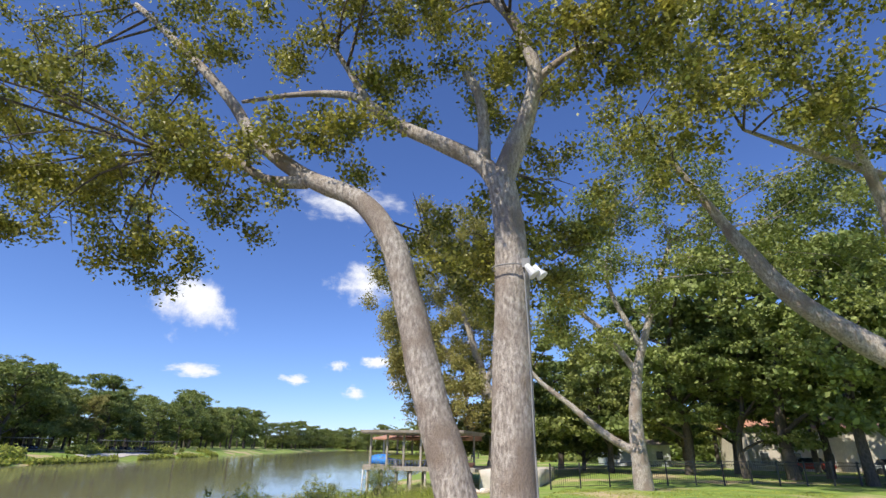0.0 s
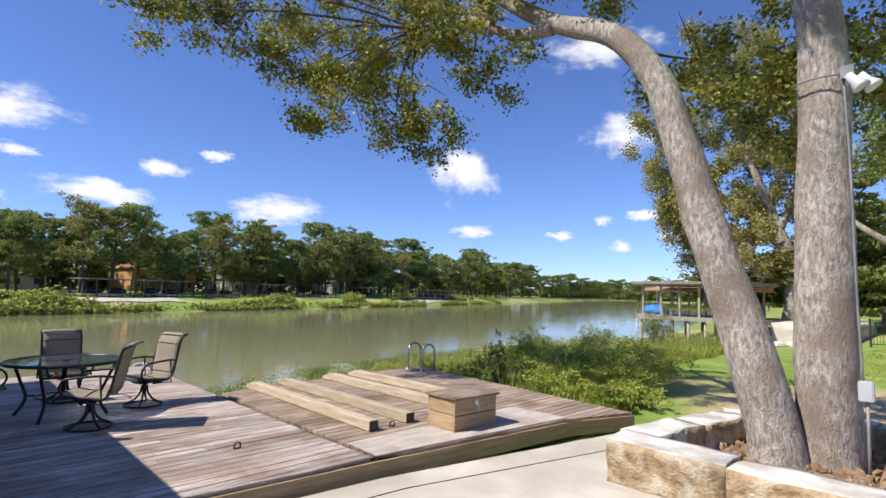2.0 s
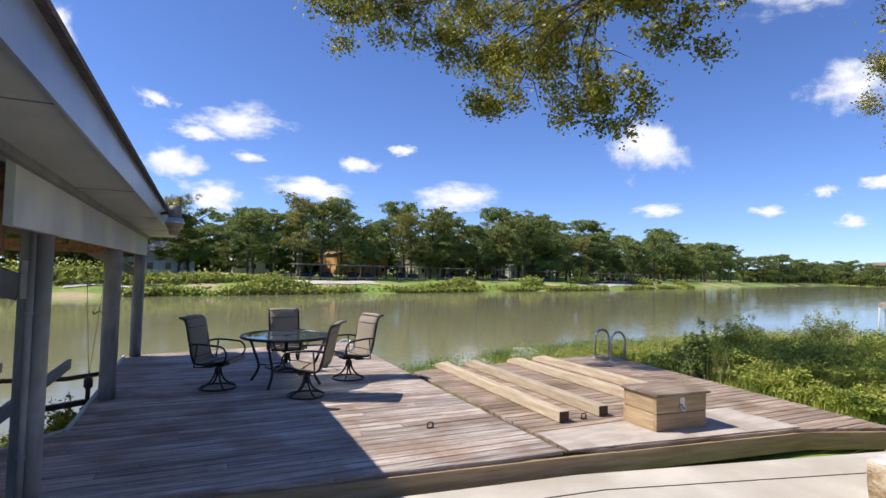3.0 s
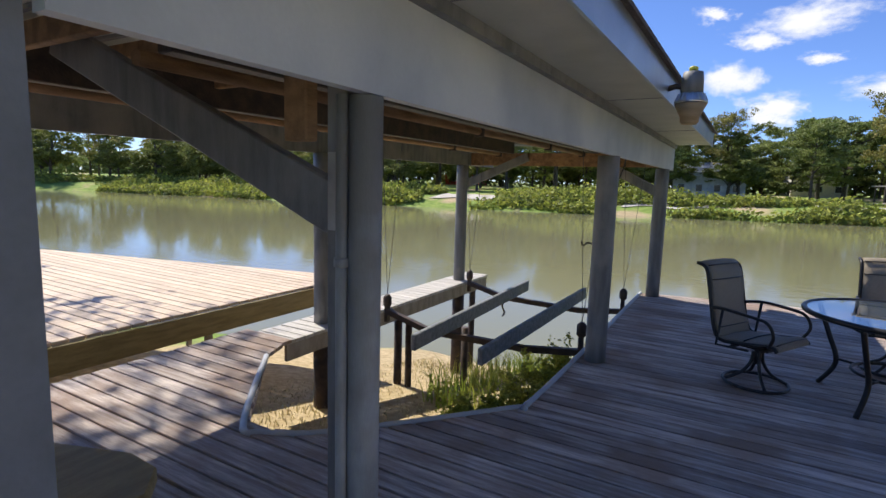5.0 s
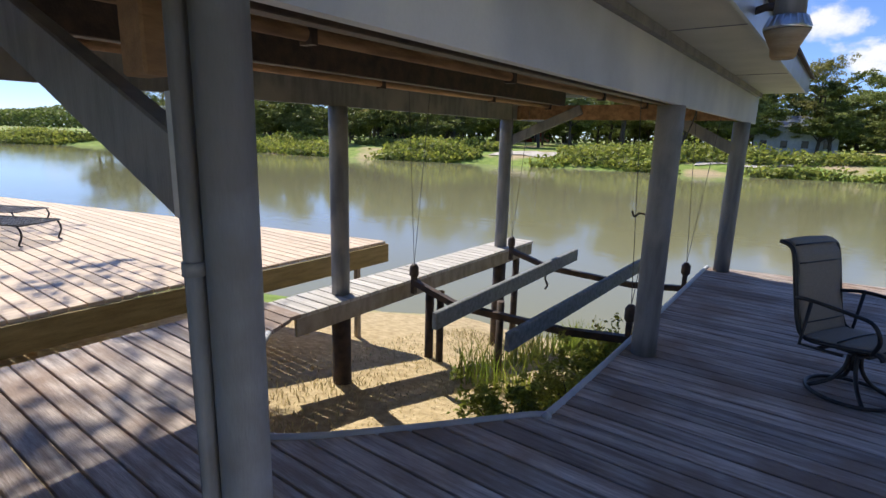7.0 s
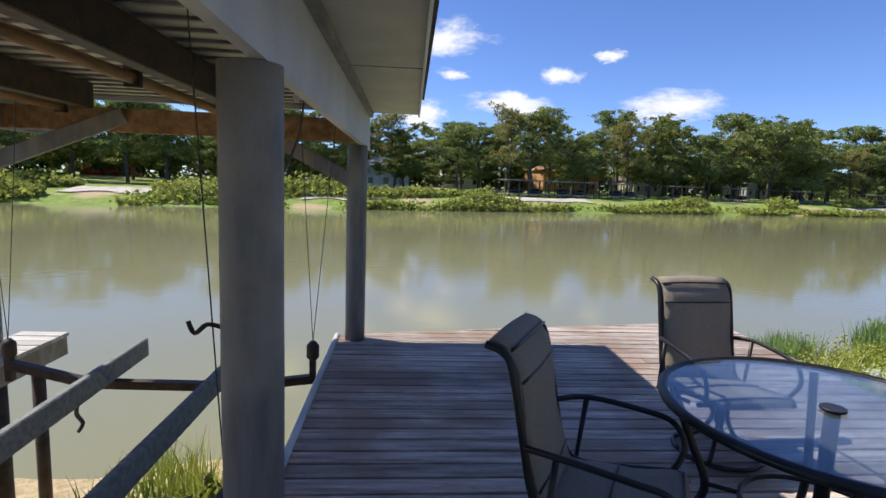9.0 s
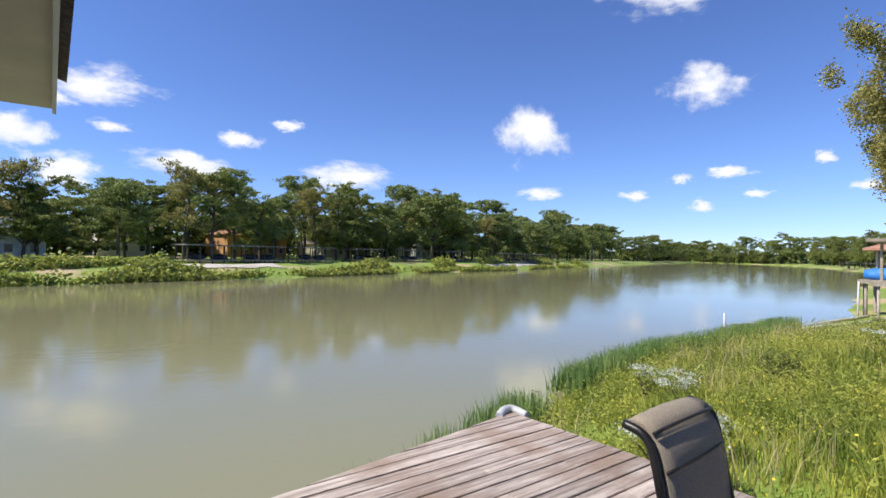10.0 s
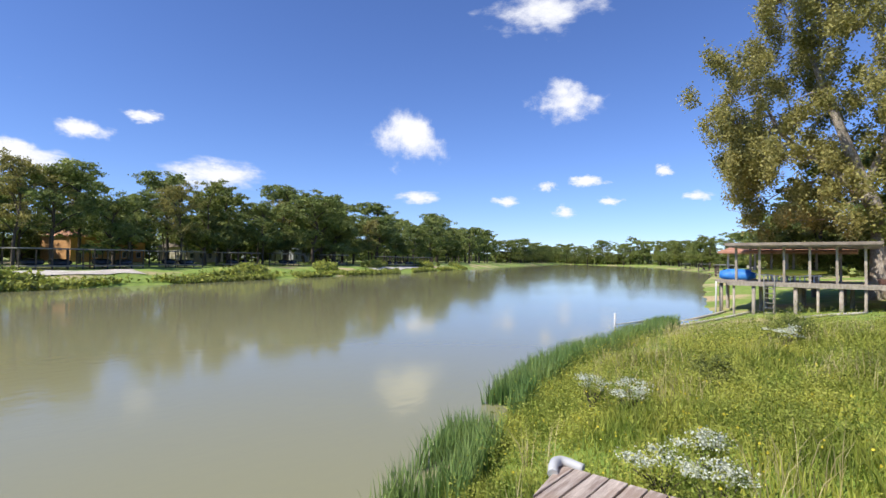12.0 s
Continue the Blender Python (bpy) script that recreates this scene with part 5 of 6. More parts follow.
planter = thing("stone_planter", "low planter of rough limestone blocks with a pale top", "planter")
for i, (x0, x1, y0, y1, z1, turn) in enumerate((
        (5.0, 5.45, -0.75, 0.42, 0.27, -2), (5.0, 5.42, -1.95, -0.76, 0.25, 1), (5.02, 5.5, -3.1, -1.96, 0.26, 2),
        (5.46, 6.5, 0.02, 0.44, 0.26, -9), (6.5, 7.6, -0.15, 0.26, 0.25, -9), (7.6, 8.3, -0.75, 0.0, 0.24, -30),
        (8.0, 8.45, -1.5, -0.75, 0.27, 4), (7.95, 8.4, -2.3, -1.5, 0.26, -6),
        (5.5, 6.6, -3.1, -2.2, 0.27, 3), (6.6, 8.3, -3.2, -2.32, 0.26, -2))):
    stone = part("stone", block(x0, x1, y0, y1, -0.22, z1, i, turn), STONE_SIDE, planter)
    # faces that look upward get the paler stone, the rest stay brown
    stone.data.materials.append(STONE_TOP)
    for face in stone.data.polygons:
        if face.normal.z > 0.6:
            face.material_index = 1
bm = bmesh.new()
slab(bm, [(5.3, 0.15), (5.3, -2.4), (8.1, -2.4), (8.1, -0.4), (7.4, -0.02)], -0.4, -0.06)
part("soil", bm, ROCK, planter, "brown soil")
rr = random.Random(5)
bm = bmesh.new()
for i in range(420):
    x, y, s = rr.uniform(5.5, 8.0), rr.uniform(-2.2, -0.1), rr.uniform(0.02, 0.07)
    m = Matrix.Translation((x, y, -0.06 + s * 0.3)) @ Euler((rr.random() * 6, rr.random() * 6, rr.random() * 6)).to_matrix().to_4x4() @ Matrix.Diagonal((s * 1.4, s, s * 0.6, 1))
    bmesh.ops.create_icosphere(bm, subdivisions=1, radius=1, matrix=m)
tagged(solid("rubble", bm, ROCK, "brown and tan rubble stones and leaf litter", "stones", kind="stuff"))

# ---- neighbouring dock ----
YARD = Matrix.Translation((-0.6, 8.5, 1.66)) @ Matrix.Scale(1.15, 4) @ Matrix.Translation((0.6, -8.5, -1.66))


def yard(x, y):
    p = YARD @ Vector((x, y, 0))
    return p.x, p.y


dock = thing("neighbour_dock", "roofed grey timber dock on tall piles", "dock", at=YARD)
bm = bmesh.new()
box(bm, 33.6, 39.5, 7.3, 14.9, 0.36, 0.6)
box(bm, 36.2, 39.5, 14.9, 16.1, 0.4, 0.6)
part("platform", bm, GREY_WOOD, dock)
for k in range(8):
    for x in (33.8, 38.8):
        y = 7.6 + k * 1.0
        if k % 2 == 0 or x < 34:
            bm = bmesh.new()
            tube(bm, [(x, y, -2.4), (x, y, 0.36)], 0.1 if k % 2 == 0 else 0.07, 8)
            part("pile", bm, GREY_WOOD, dock)
for x, y in ((36.5, 15.8), (38.5, 15.8), (36.3, 9.2), (36.3, 11.6), (36.4, 13.6)):
    bm = bmesh.new()
    tube(bm, [(x, y, -2.6), (x, y, 0.38)], 0.11, 8)
    part("pile", bm, GREY_WOOD, dock)
bm = bmesh.new()
tube(bm, [(35.9, 16.0, -2.2), (36.1, 16.0, 0.5)], 0.05, 6)
part("white_pole", bm, WHITE, dock, "white pole")
for k in range(6):
    for x in (33.9, 38.7):
        bm = bmesh.new()
        y = 8.6 + k * 1.18
        box(bm, x - 0.06, x + 0.06, y - 0.06, y + 0.06, 0.6, 2.62)
        part("roof_post", bm, GREY_WOOD, dock)
bm = bmesh.new()
box(bm, 33.2, 39.3, 7.9, 15.0, 2.66, 2.82)
box(bm, 33.3, 39.2, 8.0, 14.9, 2.58, 2.66)
part("roof", bm, ROOFTIN, dock, "flat brown roof")
bm = bmesh.new()
slab(bm, [(38.0, 9.0), (43, 9.0), (43, 16.3), (38.0, 16.3)], 2.3, 2.42)
for v in bm.verts:
    if v.co.z > 2.4 and v.co.x > 40:
        v.co.z += 0.45
part("rear_roof", bm, TERRACOTTA, dock, "pale reddish tiled roof behind")
for y in (15.9, 14.3, 12.5):
    bm = bmesh.new()
    box(bm, 39.5, 39.62, y, y + 0.12, 0.6, 2.3)
    part("roof_post", bm, WHITE, dock)
steps = thing("dock_ladder", "grey metal ladder hanging from the dock", "ladder", at=YARD)
for y in (12.55, 13.05):
    bm = bmesh.new()
    tube(bm, [(33.5, y, -1.35), (33.5, y, 1.0)], 0.03, 6)
    part("stile", bm, GREY_PAINT, steps)
for k in range(7):
    bm = bmesh.new()
    tube(bm, [(33.5, 12.55, -1.1 + k * 0.27), (33.5, 13.05, -1.1 + k * 0.27)], 0.022, 6)
    part("rung", bm, GREY_PAINT, steps)
rack = thing("kayak_rack", "white rack holding two yellow kayaks", "rack", at=YARD)
bm = bmesh.new()
for k in range(14):
    box(bm, 35.0, 35.06, 10.6 + k * 0.22, 10.66 + k * 0.22, 0.62, 0.95)
box(bm, 34.98, 35.08, 10.5, 13.7, 0.95, 1.02)
part("slats", bm, WHITE, rack)
for z, x in ((1.13, 35.1), (1.13, 35.7)):
    bm = bmesh.new()
    q = [(x, 10.3 + 3.6 * i / 10, z + 0.06 * (abs(i - 5) / 5) ** 2) for i in range(11)]
    tube(bm, q, [0.02 + 0.2 * math.sin(math.pi * min(max(i, 0.3), 9.7) / 10) ** 0.6 for i in range(11)], 10, squash=0.55)
    part("kayak", bm, YELLOW, rack)
bm = bmesh.new()
q = [(37.2, 14.0 + 2.0 * i / 8, 0.92) for i in range(9)]
tube(bm, q, [0.12 + 0.3 * math.sin(math.pi * (i + 0.6) / 9.4) ** 0.5 for i in range(9)], 10, squash=0.75)
solid("boat_cover", bm, BLUE, "blue tarpaulin over a small boat on the dock", "tarpaulin").matrix_basis = YARD
bm = bmesh.new()
lathe(bm, [(0.16, 0.6), (0.24, 0.85), (0.25, 0.9), (0.2, 0.9)], 14, (35, 7.9, 0))
solid("flower_pot", bm, TERRACOTTA, "terracotta pot on the neighbouring dock", "pot").matrix_basis = YARD
# retaining wall and boulders below the neighbouring yard
bm = block(34.5, 44, 3.5, 7.25, -1.9, 0.5, 40)
solid("retaining_wall", bm, CONCRETE, "rough pale retaining wall beside the dock", "wall", kind="structure").matrix_basis = YARD
rr = random.Random(9)
for i in range(16):
    s = rr.uniform(0.18, 0.4)
    x, y = yard(rr.uniform(30, 34.2), rr.uniform(4.6, 8.0))
    bm = bmesh.new()
    bmesh.ops.create_icosphere(bm, subdivisions=2, radius=1, matrix=Matrix.Translation((x, y, float(ground_z(x, y)) + s * 0.25)) @ Matrix.Rotation(rr.random() * 6, 4, "Z") @ Matrix.Diagonal((s * 1.5, s, s * 0.6, 1)))
    for v in bm.verts:
        v.co += noise.noise_vector(v.co * 2) * 0.08
    solid("boulder", bm, STONE, "pale limestone boulder at the foot of the wall", "boulder", "boulders below the wall")
# pale timber edging across the slope
for pts in ([(20.5, 13.2), (25, 11.6), (30, 10.8), (33, 8.6)], [(26, 16.0), (31, 14.6), (35, 14.0)], [(28, 16.8), (33, 15.9), (36, 15.5)]):
    bm = bmesh.new()
    p = curve_points([(x, y, float(ground_z(x, y)) + 0.06) for x, y in (yard(*q) for q in pts)], 5)
    tube(bm, p, 0.1, 6, 0.2)
    solid("slope_edging", bm, CONCRETE, "pale stone edging line across the grass slope", "edging", "slope edgings")
# white pipe rail standing in the water
jetty = thing("pipe_rail", "low white pipe rail standing in the shallow water", "rail", at=YARD @ Matrix.Translation((0, 0, 0.08)))
for x, y, z in ((24.6, 18.15, -0.95), (27, 18.2, -1.75), (29.6, 18.0, -1.6)):
    bm = bmesh.new()
    tube(bm, [(x, y, -2.7), (x, y, z)], 0.05, 8)
    part("post", bm, WHITE, jetty)
for a, b in (((24.6, 18.15, -1.5), (31, 17.6, -1.65)), ((24.6, 18.15, -1.9), (30.0, 17.0, -1.9))):
    bm = bmesh.new()
    tube(bm, [a, b], 0.035, 6)
    part("pipe", bm, WHITE, jetty)

# ---- fence, houses ----
fence = thing("iron_fence", "black iron picket fence across the lawn", "fence")
fa, fb = Vector((36.5, 1.6, 0)), Vector((45.5, -20, 0))
steps_n = 12
for k in range(steps_n + 1):
    p = fa.lerp(fb, k / steps_n)
    z = float(ground_z(p.x, p.y))
    bm = bmesh.new()
    box(bm, p.x - 0.05, p.x + 0.05, p.y - 0.05, p.y + 0.05, z - 0.1, z + 1.55)
    part("post", bm, BLACK, fence)
    if k < steps_n:
        q = fa.lerp(fb, (k + 1) / steps_n)
        for h in (0.15, 1.25, 1.45):
            bm = bmesh.new()
            tube(bm, [(p.x, p.y, z + h), (q.x, q.y, float(ground_z(q.x, q.y)) + h)], 0.025, 4)
            part("rail", bm, BLACK, fence)
        for i in range(1, 14):
            s = p.lerp(q, i / 14)
            bm = bmesh.new()
            tube(bm, [(s.x, s.y, z + 0.12), (s.x, s.y, z + 1.5)], 0.014, 4)
            part("picket", bm, BLACK, fence)


def house(x, y, turn, w, d, h, wall_mat, roof_mat, label, windows=3, z=None):
    z = float(ground_z(x, y)) - 0.1 if z is None else z
    ob = thing("house", label, "house", "houses along the river", at=pose(x, y, z, 0, 0, turn))
    bm = bmesh.new()
    box(bm, -w / 2, w / 2, -d / 2, d / 2, 0, h)
    part("wall", bm, wall_mat, ob)
    bm = bmesh.new()
    o, r = 0.5, d * 0.22
    vs = [bm.verts.new(v) for v in ((-w / 2 - o, -d / 2 - o, h), (w / 2 + o, -d / 2 - o, h), (w / 2 + o, d / 2 + o, h), (-w / 2 - o, d / 2 + o, h), (-w / 2 + d * 0.3, 0, h + r), (w / 2 - d * 0.3, 0, h + r))]
    for f in ((3, 2, 1, 0), (0, 1, 5, 4), (1, 2, 5), (2, 3, 4, 5), (3, 0, 4)):
        bm.faces.new([vs[i] for i in f])
    part("roof", bm, roof_mat, ob)
    for side in (-1, 1):
        for i in range(windows):
            wx = -w / 2 + (i + 0.5) * w / windows
            bm = bmesh.new()
            box(bm, wx - 0.55, wx + 0.55, side * (d / 2 + 0.02) - 0.03, side * (d / 2 + 0.02) + 0.03, 0.9, 2.2)
            win = part("window", bm, WHITE, ob)
            bm = bmesh.new()
            box(bm, wx - 0.45, wx + 0.45, side * (d / 2 + 0.05) - 0.03, side * (d / 2 + 0.05) + 0.03, 1.0, 2.1)
            part("pane", bm, DARK, win)
    return ob


def far_y(x, off):
    return float(far_shore(x)) + off


house(-6, far_y(-6, 34), 5, 11, 8, 4.2, WHITE, FLASH, "pale two-tone house with a grey metal roof", 4)
house(11, far_y(11, 50), 10, 9, 8, 5.5, STUCCO, TERRACOTTA, "cream house half hidden by trees")
house(38, far_y(38, 50), 18, 16, 9, 5.0, ORANGE, TERRACOTTA, "orange stucco house behind the trees", 5)
house(62, far_y(62, 50), 20, 12, 9, 3.6, STUCCO, ROOFTIN, "cream low house behind the trees", 4)
house(100, far_y(100, 50), 25, 10, 8, 4.0, WHITE, FLASH, "white house among the trees")
house(-60, far_y(-60, 60), 5, 9, 6, 2.8, RED, WHITE, "small red shed with a pale roof", 2)
house(230, float(near_shore(230)) - 26, 20, 12, 9, 4, STUCCO, ROOFTIN, "distant cream house beside the river", 4)
house(88, -5, 100, 9, 7, 3.0, WHITE, ROOFTIN, "white garage behind the iron fence", 3)
house(82, -28, 100, 22, 9, 5.0, STUCCO, TERRACOTTA, "large cream house beyond the lawn", 6)


def far_dock(x, y, turn):
    ob = thing("boat_dock", "dark roofed boat dock on the far bank", "dock", "far bank docks", at=pose(x, y, float(ground_z(x, y)), 0, 0, turn))
    bm = bmesh.new()
    box(bm, -4, 4, -2, 2, 0.35, 0.5)
    part("platform", bm, GREY_WOOD, ob)
    bm = bmesh.new()
    box(bm, -4.3, 4.3, -2.3, 2.3, 2.7, 2.85)
    part("roof", bm, GREY_PAINT, ob)
    for i in range(5):
        for yy in (-1.9, 1.9):
            bm = bmesh.new()
            box(bm, -3.9 + i * 1.95 - 0.07, -3.9 + i * 1.95 + 0.07, yy - 0.07, yy + 0.07, -0.3, 2.7)
            part("post", bm, BARK_DARK, ob)
    for xx, zz in ((-1.5, 1.0), (2, 0.9)):
        bm = bmesh.new()
        q = [(xx - 1.4 + 2.8 * i / 8, 0, zz) for i in range(9)]
        tube(bm, q, [0.15 + 0.42 * math.sin(math.pi * (i + 0.7) / 9.4) ** 0.5 for i in range(9)], 8, squash=0.7)
        part("covered_boat", bm, DARK, ob, "dark covered boat")
    return ob


d0 = far_dock(20, far_y(20, 17), 14)
for x, off in ((29, 17), (41, 18), (56, 19), (72, 20), (88, 18), (112, 12), (120, 11), (128, 10), (145, 12), (-70, 26)):
    copy_thing(d0, pose(x, far_y(x, off), float(ground_z(x, far_y(x, off))), 0, 0, 18))
for x, off in ((150, 4), (190, 4), (225, 4), (260, 4)):
    y = float(near_shore(x)) - off
    copy_thing(d0, pose(x, y, float(ground_z(x, y)), 0, 0, 15))
# gravel beaches and a rock slab on the far shore
for x0, x1, o0, o1 in ((8, 30, 7, 11), (92, 128, 4, 8), (-40, -28, 6, 10), (-14, -4, 5, 9), (-84, -72, 2, 6)):
    p = [(x, far_y(x, o0 + 0.8 * math.sin(x)), ) for x in np.linspace(x0, x1, 9)] + [(x, far_y(x, o1 + 0.9 * math.sin(x * 1.7))) for x in np.linspace(x1, x0, 9)]
    bm = bmesh.new()
    lo = [bm.verts.new((x, y, float(ground_z(x, y)) + 0.12)) for x, y in p]
    n = len(p) // 2
    for i in range(n - 1):
        bm.faces.new((lo[i], lo[i + 1], lo[-i - 2], lo[-i - 1]))
    solid("gravel_bar", bm, CONCRETE, "pale gravel patch on the far bank", "gravel", "gravel patches", kind="structure")

# ---- vehicles beyond the fence ----
def parked_car(x, y, turn, mat, label):
    ob = thing("parked_car", label, "car", "cars by the house", at=pose(x, y, float(ground_z(x, y)), 0, 0, turn))
    bm = bmesh.new()
    box(bm, -2.2, 2.2, -0.88, 0.88, 0.35, 0.95)
    soften(bm, 0.12, 3)
    part("body", bm, mat, ob)
    bm = bmesh.new()
    for v in box(bm, -1.3, 1.5, -0.8, 0.8, 0.9, 1.55):
        if v.co.z > 1.2:
            v.co.x *= 0.75
            v.co.y *= 0.85
    soften(bm, 0.08, 2)
    part("cabin", bm, DARK, ob)
    for xx in (-1.35, 1.35):
        for yy in (-0.85, 0.85):
            bm = bmesh.new()
            tube(bm, [(xx, yy - 0.1, 0.33), (xx, yy + 0.1, 0.33)], 0.33, 16)
            part("wheel", bm, BLACK, ob)


parked_car(74, -24, 80, RED, "red car parked beyond the iron fence")
parked_car(78, -36, 80, RED, "red pickup parked by the cream house")
parked_car(72, -31, 80, WHITE, "white car parked beyond the iron fence")

# ---- growth on the banks ----
rng = np.random.default_rng(3)


def scatter(n, x0, x1, off0, off1):
    """Points on the near bank between two distances from the water."""
    x = rng.uniform(x0, x1, n)
    y = near_shore(x) - rng.uniform(off0, off1, n)
    return x, y


def clear_of_decks(x, y):
    deck1 = (x > -4.7) & (x < 3.45) & (y < 10.6) & ~((x > -3.6) & (x < -1.3) & (y > 4.6))
    deck2 = (x > 3.2) & (x < 8.35) & (y < 7.1)
    slope = y > 1.6 - (x - 8) * 0.25
    return ~deck1 & ~deck2 & slope & (x > -5.2)


def clumped(x, y, scale, cut):
    v = np.array([noise.noise(Vector((a * scale, b * scale, 3.3))) for a, b in zip(x, y)])
    return v > cut


def strew(name, label, mat, x, y, h, wd, lean, dz=0.0):
    z = ground_z(x, y) - 0.03 + dz
    me = blade_mesh(name, np.stack([x, y, z], 1), h, wd, lean, rng)
    me.materials.append(mat)
    return tagged(new(name, me), label, "grass", kind="stuff")


x, y = scatter(90000, 3.0, 30, 0.6, 13)
k = clear_of_decks(x, y) & (x + y < 30 + rng.normal(size=len(x)) * 1.2)
x, y = x[k], y[k]
patch = np.array([noise.noise(Vector((a * 0.5, b * 0.5, 9.1))) for a, b in zip(x, y)])
strew("meadow_grass", "tall yellow-green weeds and grass on the bank", WEED, x, y, np.clip(0.34 + 0.4 * patch, 0.12, 1) * rng.uniform(0.6, 1.3, len(x)), 0.014 + 0.001 * x, 0.8)
x, y = scatter(9000, 3.0, 26, 1.5, 12)
k = clear_of_decks(x, y) & clumped(x, y, 0.45, 0.12)
x, y = x[k], y[k]
strew("dry_stems", "pale dry grass stems among the weeds", DRY, x, y, rng.uniform(0.5, 0.95, len(x)), 0.012, 0.6)
x, y = scatter(26000, -1.0, 30, -0.45, 0.9)
k = clear_of_decks(x, y) & clumped(x, y, 0.7, -0.2)
x, y = x[k], y[k]
strew("reeds", "dense dark green reeds along the waterline", REED, x, y, rng.uniform(0.35, 1.0, len(x)) * (0.75 + 0.025 * np.clip(x, 0, 10)), 0.026, 0.35)
# leafy weeds: sprays of small leaves
x, y = scatter(5200, 3.2, 26, 0.8, 12)
k = clear_of_decks(x, y) & clumped(x, y, 0.55, -0.12)
x, y = x[k], y[k]
h = rng.uniform(0.25, 0.75, len(x))
c = np.repeat(np.stack([x, y, ground_z(x, y) + h * 0.5], 1), 46, 0)
c += rng.normal(size=c.shape) * np.repeat(np.stack([h * 0.3, h * 0.3, h * 0.32], 1), 46, 0)
me = leaf_mesh("leafy_weeds", c, 0.026, rng, -0.4, 2.2)
me.materials.append(WEED)
tagged(new("leafy_weeds", me), "bushy feathery weeds on the bank", "weeds", kind="stuff")


def shrub(px, py, s, hh, mat, label, name="shrub", leaf=0.03, n=2600, group="bank shrubs"):
    ob = thing(name, label, "shrub", group)
    z = float(ground_z(px, py))
    r = np.random.default_rng(int(px * 100 + py * 10) % 9999)
    bm = bmesh.new()
    tips = []
    for i in range(14):
        a = r.uniform(0, 6.28)
        t = (px + math.cos(a) * s * r.uniform(.2, 1), py + math.sin(a) * s * r.uniform(.2, 1), z + hh * r.uniform(0.55, 1))
        tube(bm, [(px, py, z - 0.05), ((px + t[0]) / 2, (py + t[1]) / 2, z + hh * 0.5), t], [0.014, 0.01, 0.004], 4)
        tips.append(t)
    part("stem", bm, BARK_DARK, ob)
    me = leaf_mesh("foliage", cloud_of_leaves(tips, n // 14, (s * 0.32, s * 0.32, hh * 0.24), r), leaf, r, -0.3, 2.0)
    me.materials.append(mat)
    f = new("foliage", me)
    f.parent = ob
    return ob, tips


for px, py, s, hh in ((9.2, 5.6, 0.7, 0.75), (9.8, 4.4, 0.8, 0.85), (10.6, 3.2, 0.9, 0.8), (8.9, 3.4, 0.5, 0.6), (10.6, 6.2, 0.7, 1.0), (11.6, 4.6, 0.9, 1.0), (9.1, 2.2, 0.5, 0.5), (12.6, 3.4, 0.9, 0.9), (8.9, 7.4, 0.5, 0.8), (12.2, 6.6, 0.5, 1.35), (14, 4.6, 1.0, 1.0)):
    shrub(px, py, s, hh * 0.62, WEED, "feathery yellow-green shrub beside the deck", n=5200)
shrub(8.75, 5.0, 0.22, 0.85, LEAF_DARK, "dark narrow evergreen shrub beside the deck", n=4500)
for px, py, s, hh in ((18, 10.4, 0.6, 0.8), (12.3, 11.2, 0.4, 0.5), (21, 6.8, 0.7, 1.1), (17, 7.2, 0.6, 0.9), (-1.75, 6.4, 0.35, 0.6), (-2.0, 5.5, 0.35, 0.4), (-1.55, 7.3, 0.3, 0.7)):
    shrub(px, py, s, hh, WEED if px < 0 else LEAF_MID, "low green shrub on the bank", n=3600)
for px, py, s in ((6.1, 10.5, 0.42), (6.9, 10.2, 0.3), (9.6, 12.1, 0.4), (10.3, 13.2, 0.35), (16.6, 10.3, 0.5), (5.6, 9.8, 0.3)):
    ob, tips = shrub(px, py, s, 0.62, WEED, "weed clump topped with white flower heads", "flower_clump", group="white flower clumps", n=600)
    r = np.random.default_rng(int(px * 10))
    c = np.repeat(np.array(tips) + [0, 0, 0.14], 60, 0) + r.normal(size=(len(tips) * 60, 3)) * [0.075, 0.075, 0.02]
    me = leaf_mesh("flower_head", c, 0.03, r, 0, 1.0)
    me.materials.append(FLOWER)
    f = new("flower_head", me)
    f.parent = ob
x, y = scatter(700, 4, 18, 1.0, 7)
k = clear_of_decks(x, y)
c = np.stack([x[k], y[k], ground_z(x[k], y[k]) + rng.uniform(0.3, 0.65, k.sum())], 1)
me = leaf_mesh("yellow_flowers", c, 0.035, rng, 0, 1.0)
me.materials.append(FLOWER_Y)
tagged(new("yellow_flowers", me), "small yellow flowers dotted over the bank", "flowers", kind="stuff")
# lawn turf
x, y = rng.uniform(8.6, 36, 30000), rng.uniform(-14, 3, 30000)
k = (y < 1.2 - (x - 8) * 0.02) & (((x - 11.5) ** 2 + (y + 2.2) ** 2) > 12)
strew("lawn", "short mown lawn grass", WEED, x[k], y[k], rng.uniform(0.05, 0.1, k.sum()), 0.03, 0.8)
# dry turf under the slip
x, y = rng.uniform(-5.2, -1.3, 9000), rng.uniform(3.6, 9.6, 9000)
strew("dry_turf", "short dry straw turf under the slip", DRY, x, y, rng.uniform(0.03, 0.09, 9000), 0.012, 1.0)
x, y = rng.uniform(-4.5, -1.25, 5000), rng.uniform(6.6, 10.3, 5000)
k = clumped(x, y, 0.8, 0.05) & (x > -3.4)
strew("slip_weeds", "bright green weeds at the slip's waterline", WEED, x[k], y[k], rng.uniform(0.2, 0.65, k.sum()), 0.016, 0.7)
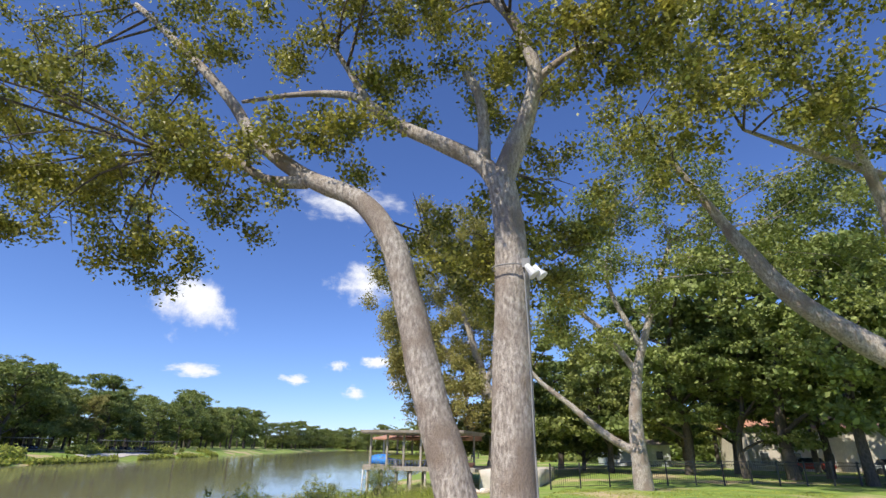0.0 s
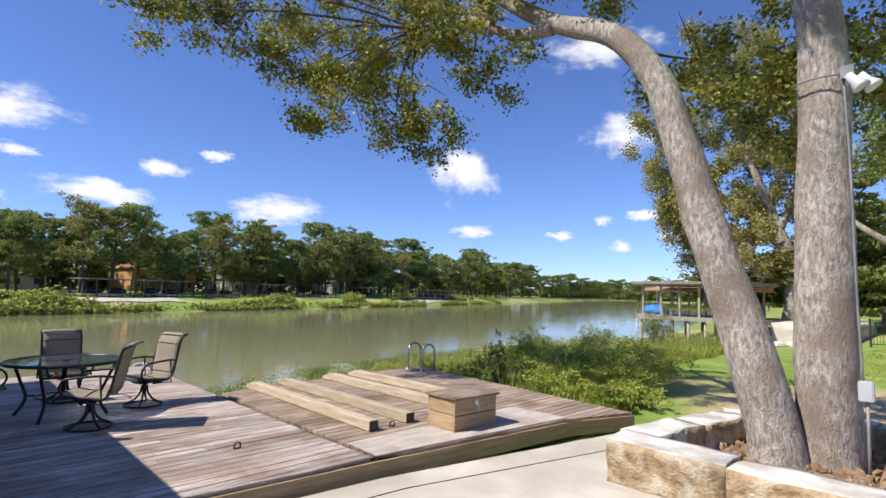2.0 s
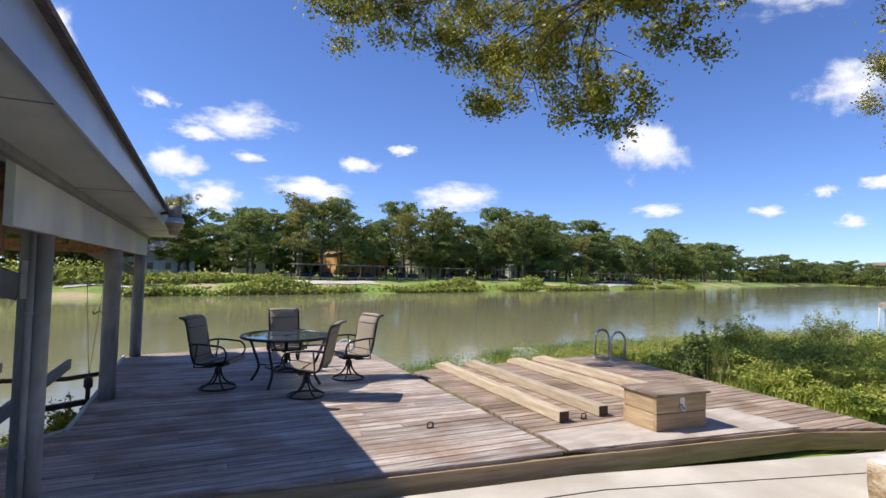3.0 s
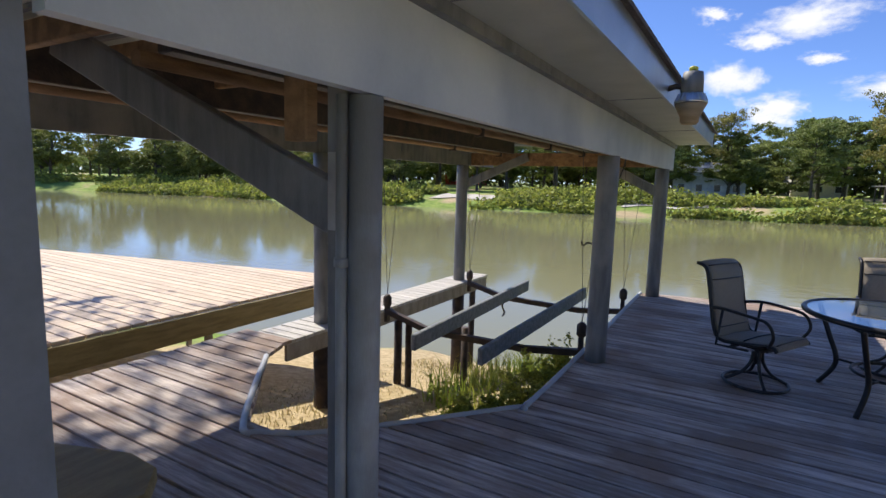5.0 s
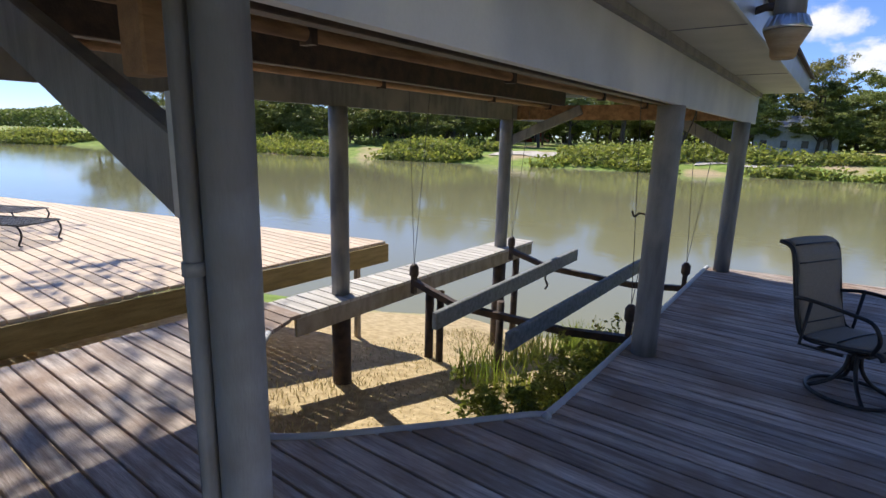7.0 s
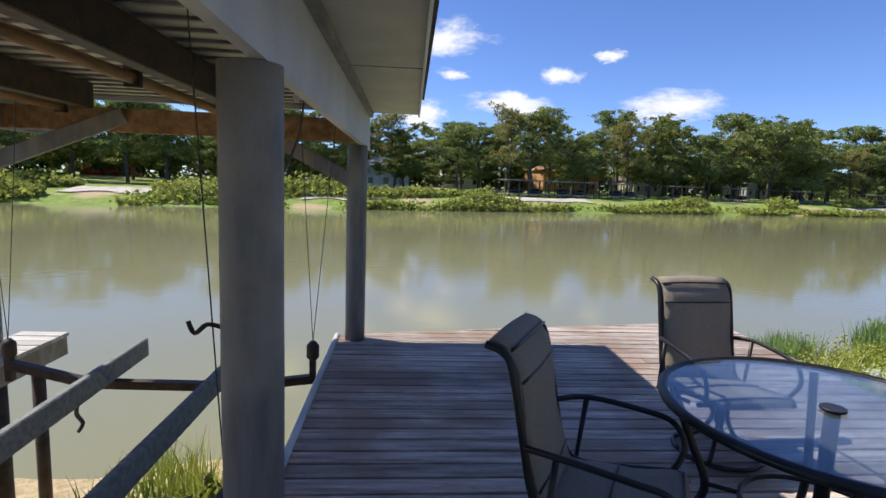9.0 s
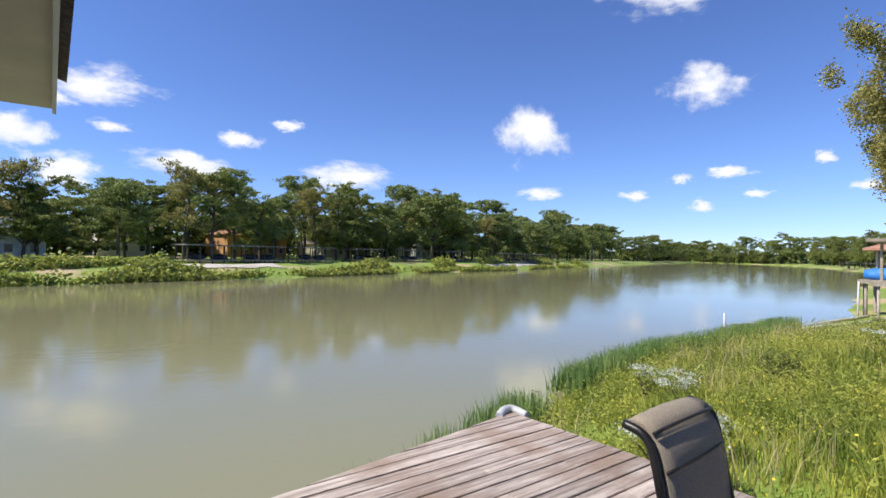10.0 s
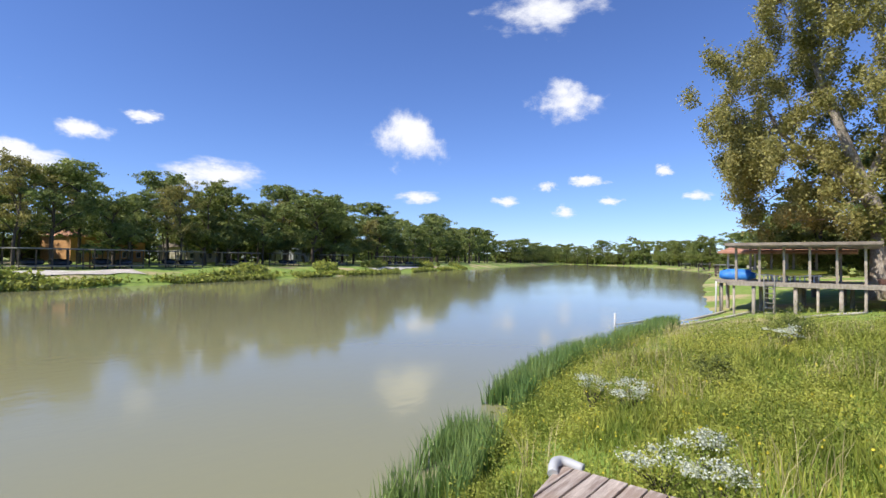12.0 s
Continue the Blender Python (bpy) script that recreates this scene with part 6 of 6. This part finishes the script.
# scrub along the far shore
x = rng.uniform(-140, 170, 110000)
off = rng.uniform(-0.3, 13, 110000)
y = far_shore(x) + off
dens = np.array([noise.noise(Vector((a * 0.09, b * 0.16, 1.7))) for a, b in zip(x, off)])
edge = off < 2.2
k = (edge & (dens > -0.2)) | (dens > 0.34) | ((x < 12) & (dens > -0.12))
x, y, off, dens = x[k], y[k], off[k], dens[k]
h = np.where(off < 2.2, 0.9, 0.7 + np.clip(dens, 0, 1) * 1.6) * rng.uniform(0.4, 1.3, len(x)) * np.where(x < 12, 1.35, 1.0)
c = np.stack([x, y, ground_z(x, y) + h * rng.uniform(0.1, 1.0, len(x))], 1)
me = leaf_mesh("bank_scrub", c, 0.30, rng, -0.5, 1.8)
me.materials.append(WEED)
tagged(new("bank_scrub", me), "yellow-green scrub along the far shore", "scrub", kind="stuff")
k = rng.random(len(x)) < 0.35
c = np.stack([x, y, ground_z(x, y) + h * 0.5], 1)[k & (dens > -0.1)]
me = leaf_mesh("dark_scrub", c, 0.5, rng, -0.3, 1.4)
me.materials.append(LEAF_MID)
tagged(new("dark_scrub", me), "darker green bushes in the far shore scrub", "scrub", kind="stuff")


# ---- clouds ----
def cloud_material():
    m = bpy.data.materials.new("cloud")
    m.use_nodes = True
    nt = m.node_tree
    nt.nodes.clear()
    N, L = nt.nodes.new, nt.links.new
    co, info = N("ShaderNodeTexCoord"), N("ShaderNodeObjectInfo")
    ad = N("ShaderNodeVectorMath")
    ad.operation = "MULTIPLY_ADD"
    ad.inputs[1].default_value = (1.1, 0.8, 1)
    L(co.outputs["Object"], ad.inputs[0])
    sc = N("ShaderNodeMath")
    sc.operation = "MULTIPLY"
    sc.inputs[1].default_value = 40
    L(info.outputs["Random"], sc.inputs[0])
    L(sc.outputs[0], ad.inputs[2])
    n = N("ShaderNodeTexNoise")
    n.inputs["Scale"].default_value, n.inputs["Detail"].default_value, n.inputs["Roughness"].default_value = 1.7, 8, 0.62
    L(ad.outputs[0], n.inputs["Vector"])
    ln = N("ShaderNodeVectorMath")
    ln.operation = "LENGTH"
    L(co.outputs["Object"], ln.inputs[0])
    # dense in the middle, ragged at the rim
    f = N("ShaderNodeMath")
    f.operation = "MULTIPLY_ADD"
    f.inputs[1].default_value, f.inputs[2].default_value = -0.62, 0.33
    L(ln.outputs["Value"], f.inputs[0])
    s = N("ShaderNodeMath")
    L(f.outputs[0], s.inputs[0])
    L(n.outputs["Fac"], s.inputs[1])
    r = N("ShaderNodeMapRange")
    r.interpolation_type = "SMOOTHSTEP"
    r.inputs["From Min"].default_value, r.inputs["From Max"].default_value = 0.45, 0.78
    L(s.outputs[0], r.inputs["Value"])
    em, tr, mx, out = N("ShaderNodeEmission"), N("ShaderNodeBsdfTransparent"), N("ShaderNodeMixShader"), N("ShaderNodeOutputMaterial")
    em.inputs[0].default_value, em.inputs[1].default_value = (0.93, 0.94, 1.0, 1), 0.88
    L(r.outputs[0], mx.inputs[0])
    L(tr.outputs[0], mx.inputs[1])
    L(em.outputs[0], mx.inputs[2])
    L(mx.outputs[0], out.inputs[0])
    return m


CLOUD = cloud_material()
disc = bmesh.new()
bmesh.ops.create_circle(disc, cap_ends=True, segments=24, radius=1.0)
disc = mesh_of("cloud", disc, CLOUD)
for az, el, wd, ht in CLOUDS:
    a, e, dist = radians(az), radians(el), 1700
    p = Vector((math.sin(a) * math.cos(e), math.cos(a) * math.cos(e), math.sin(e))) * dist
    ob = tagged(new("cloud", disc), "small white fair-weather cloud", "cloud", "clouds", "structure")
    ob.matrix_world = look(p, (0, 0, 1.6)) @ Matrix.Diagonal((dist * radians(wd) * 0.68, dist * radians(ht) * 0.74, 1, 1))
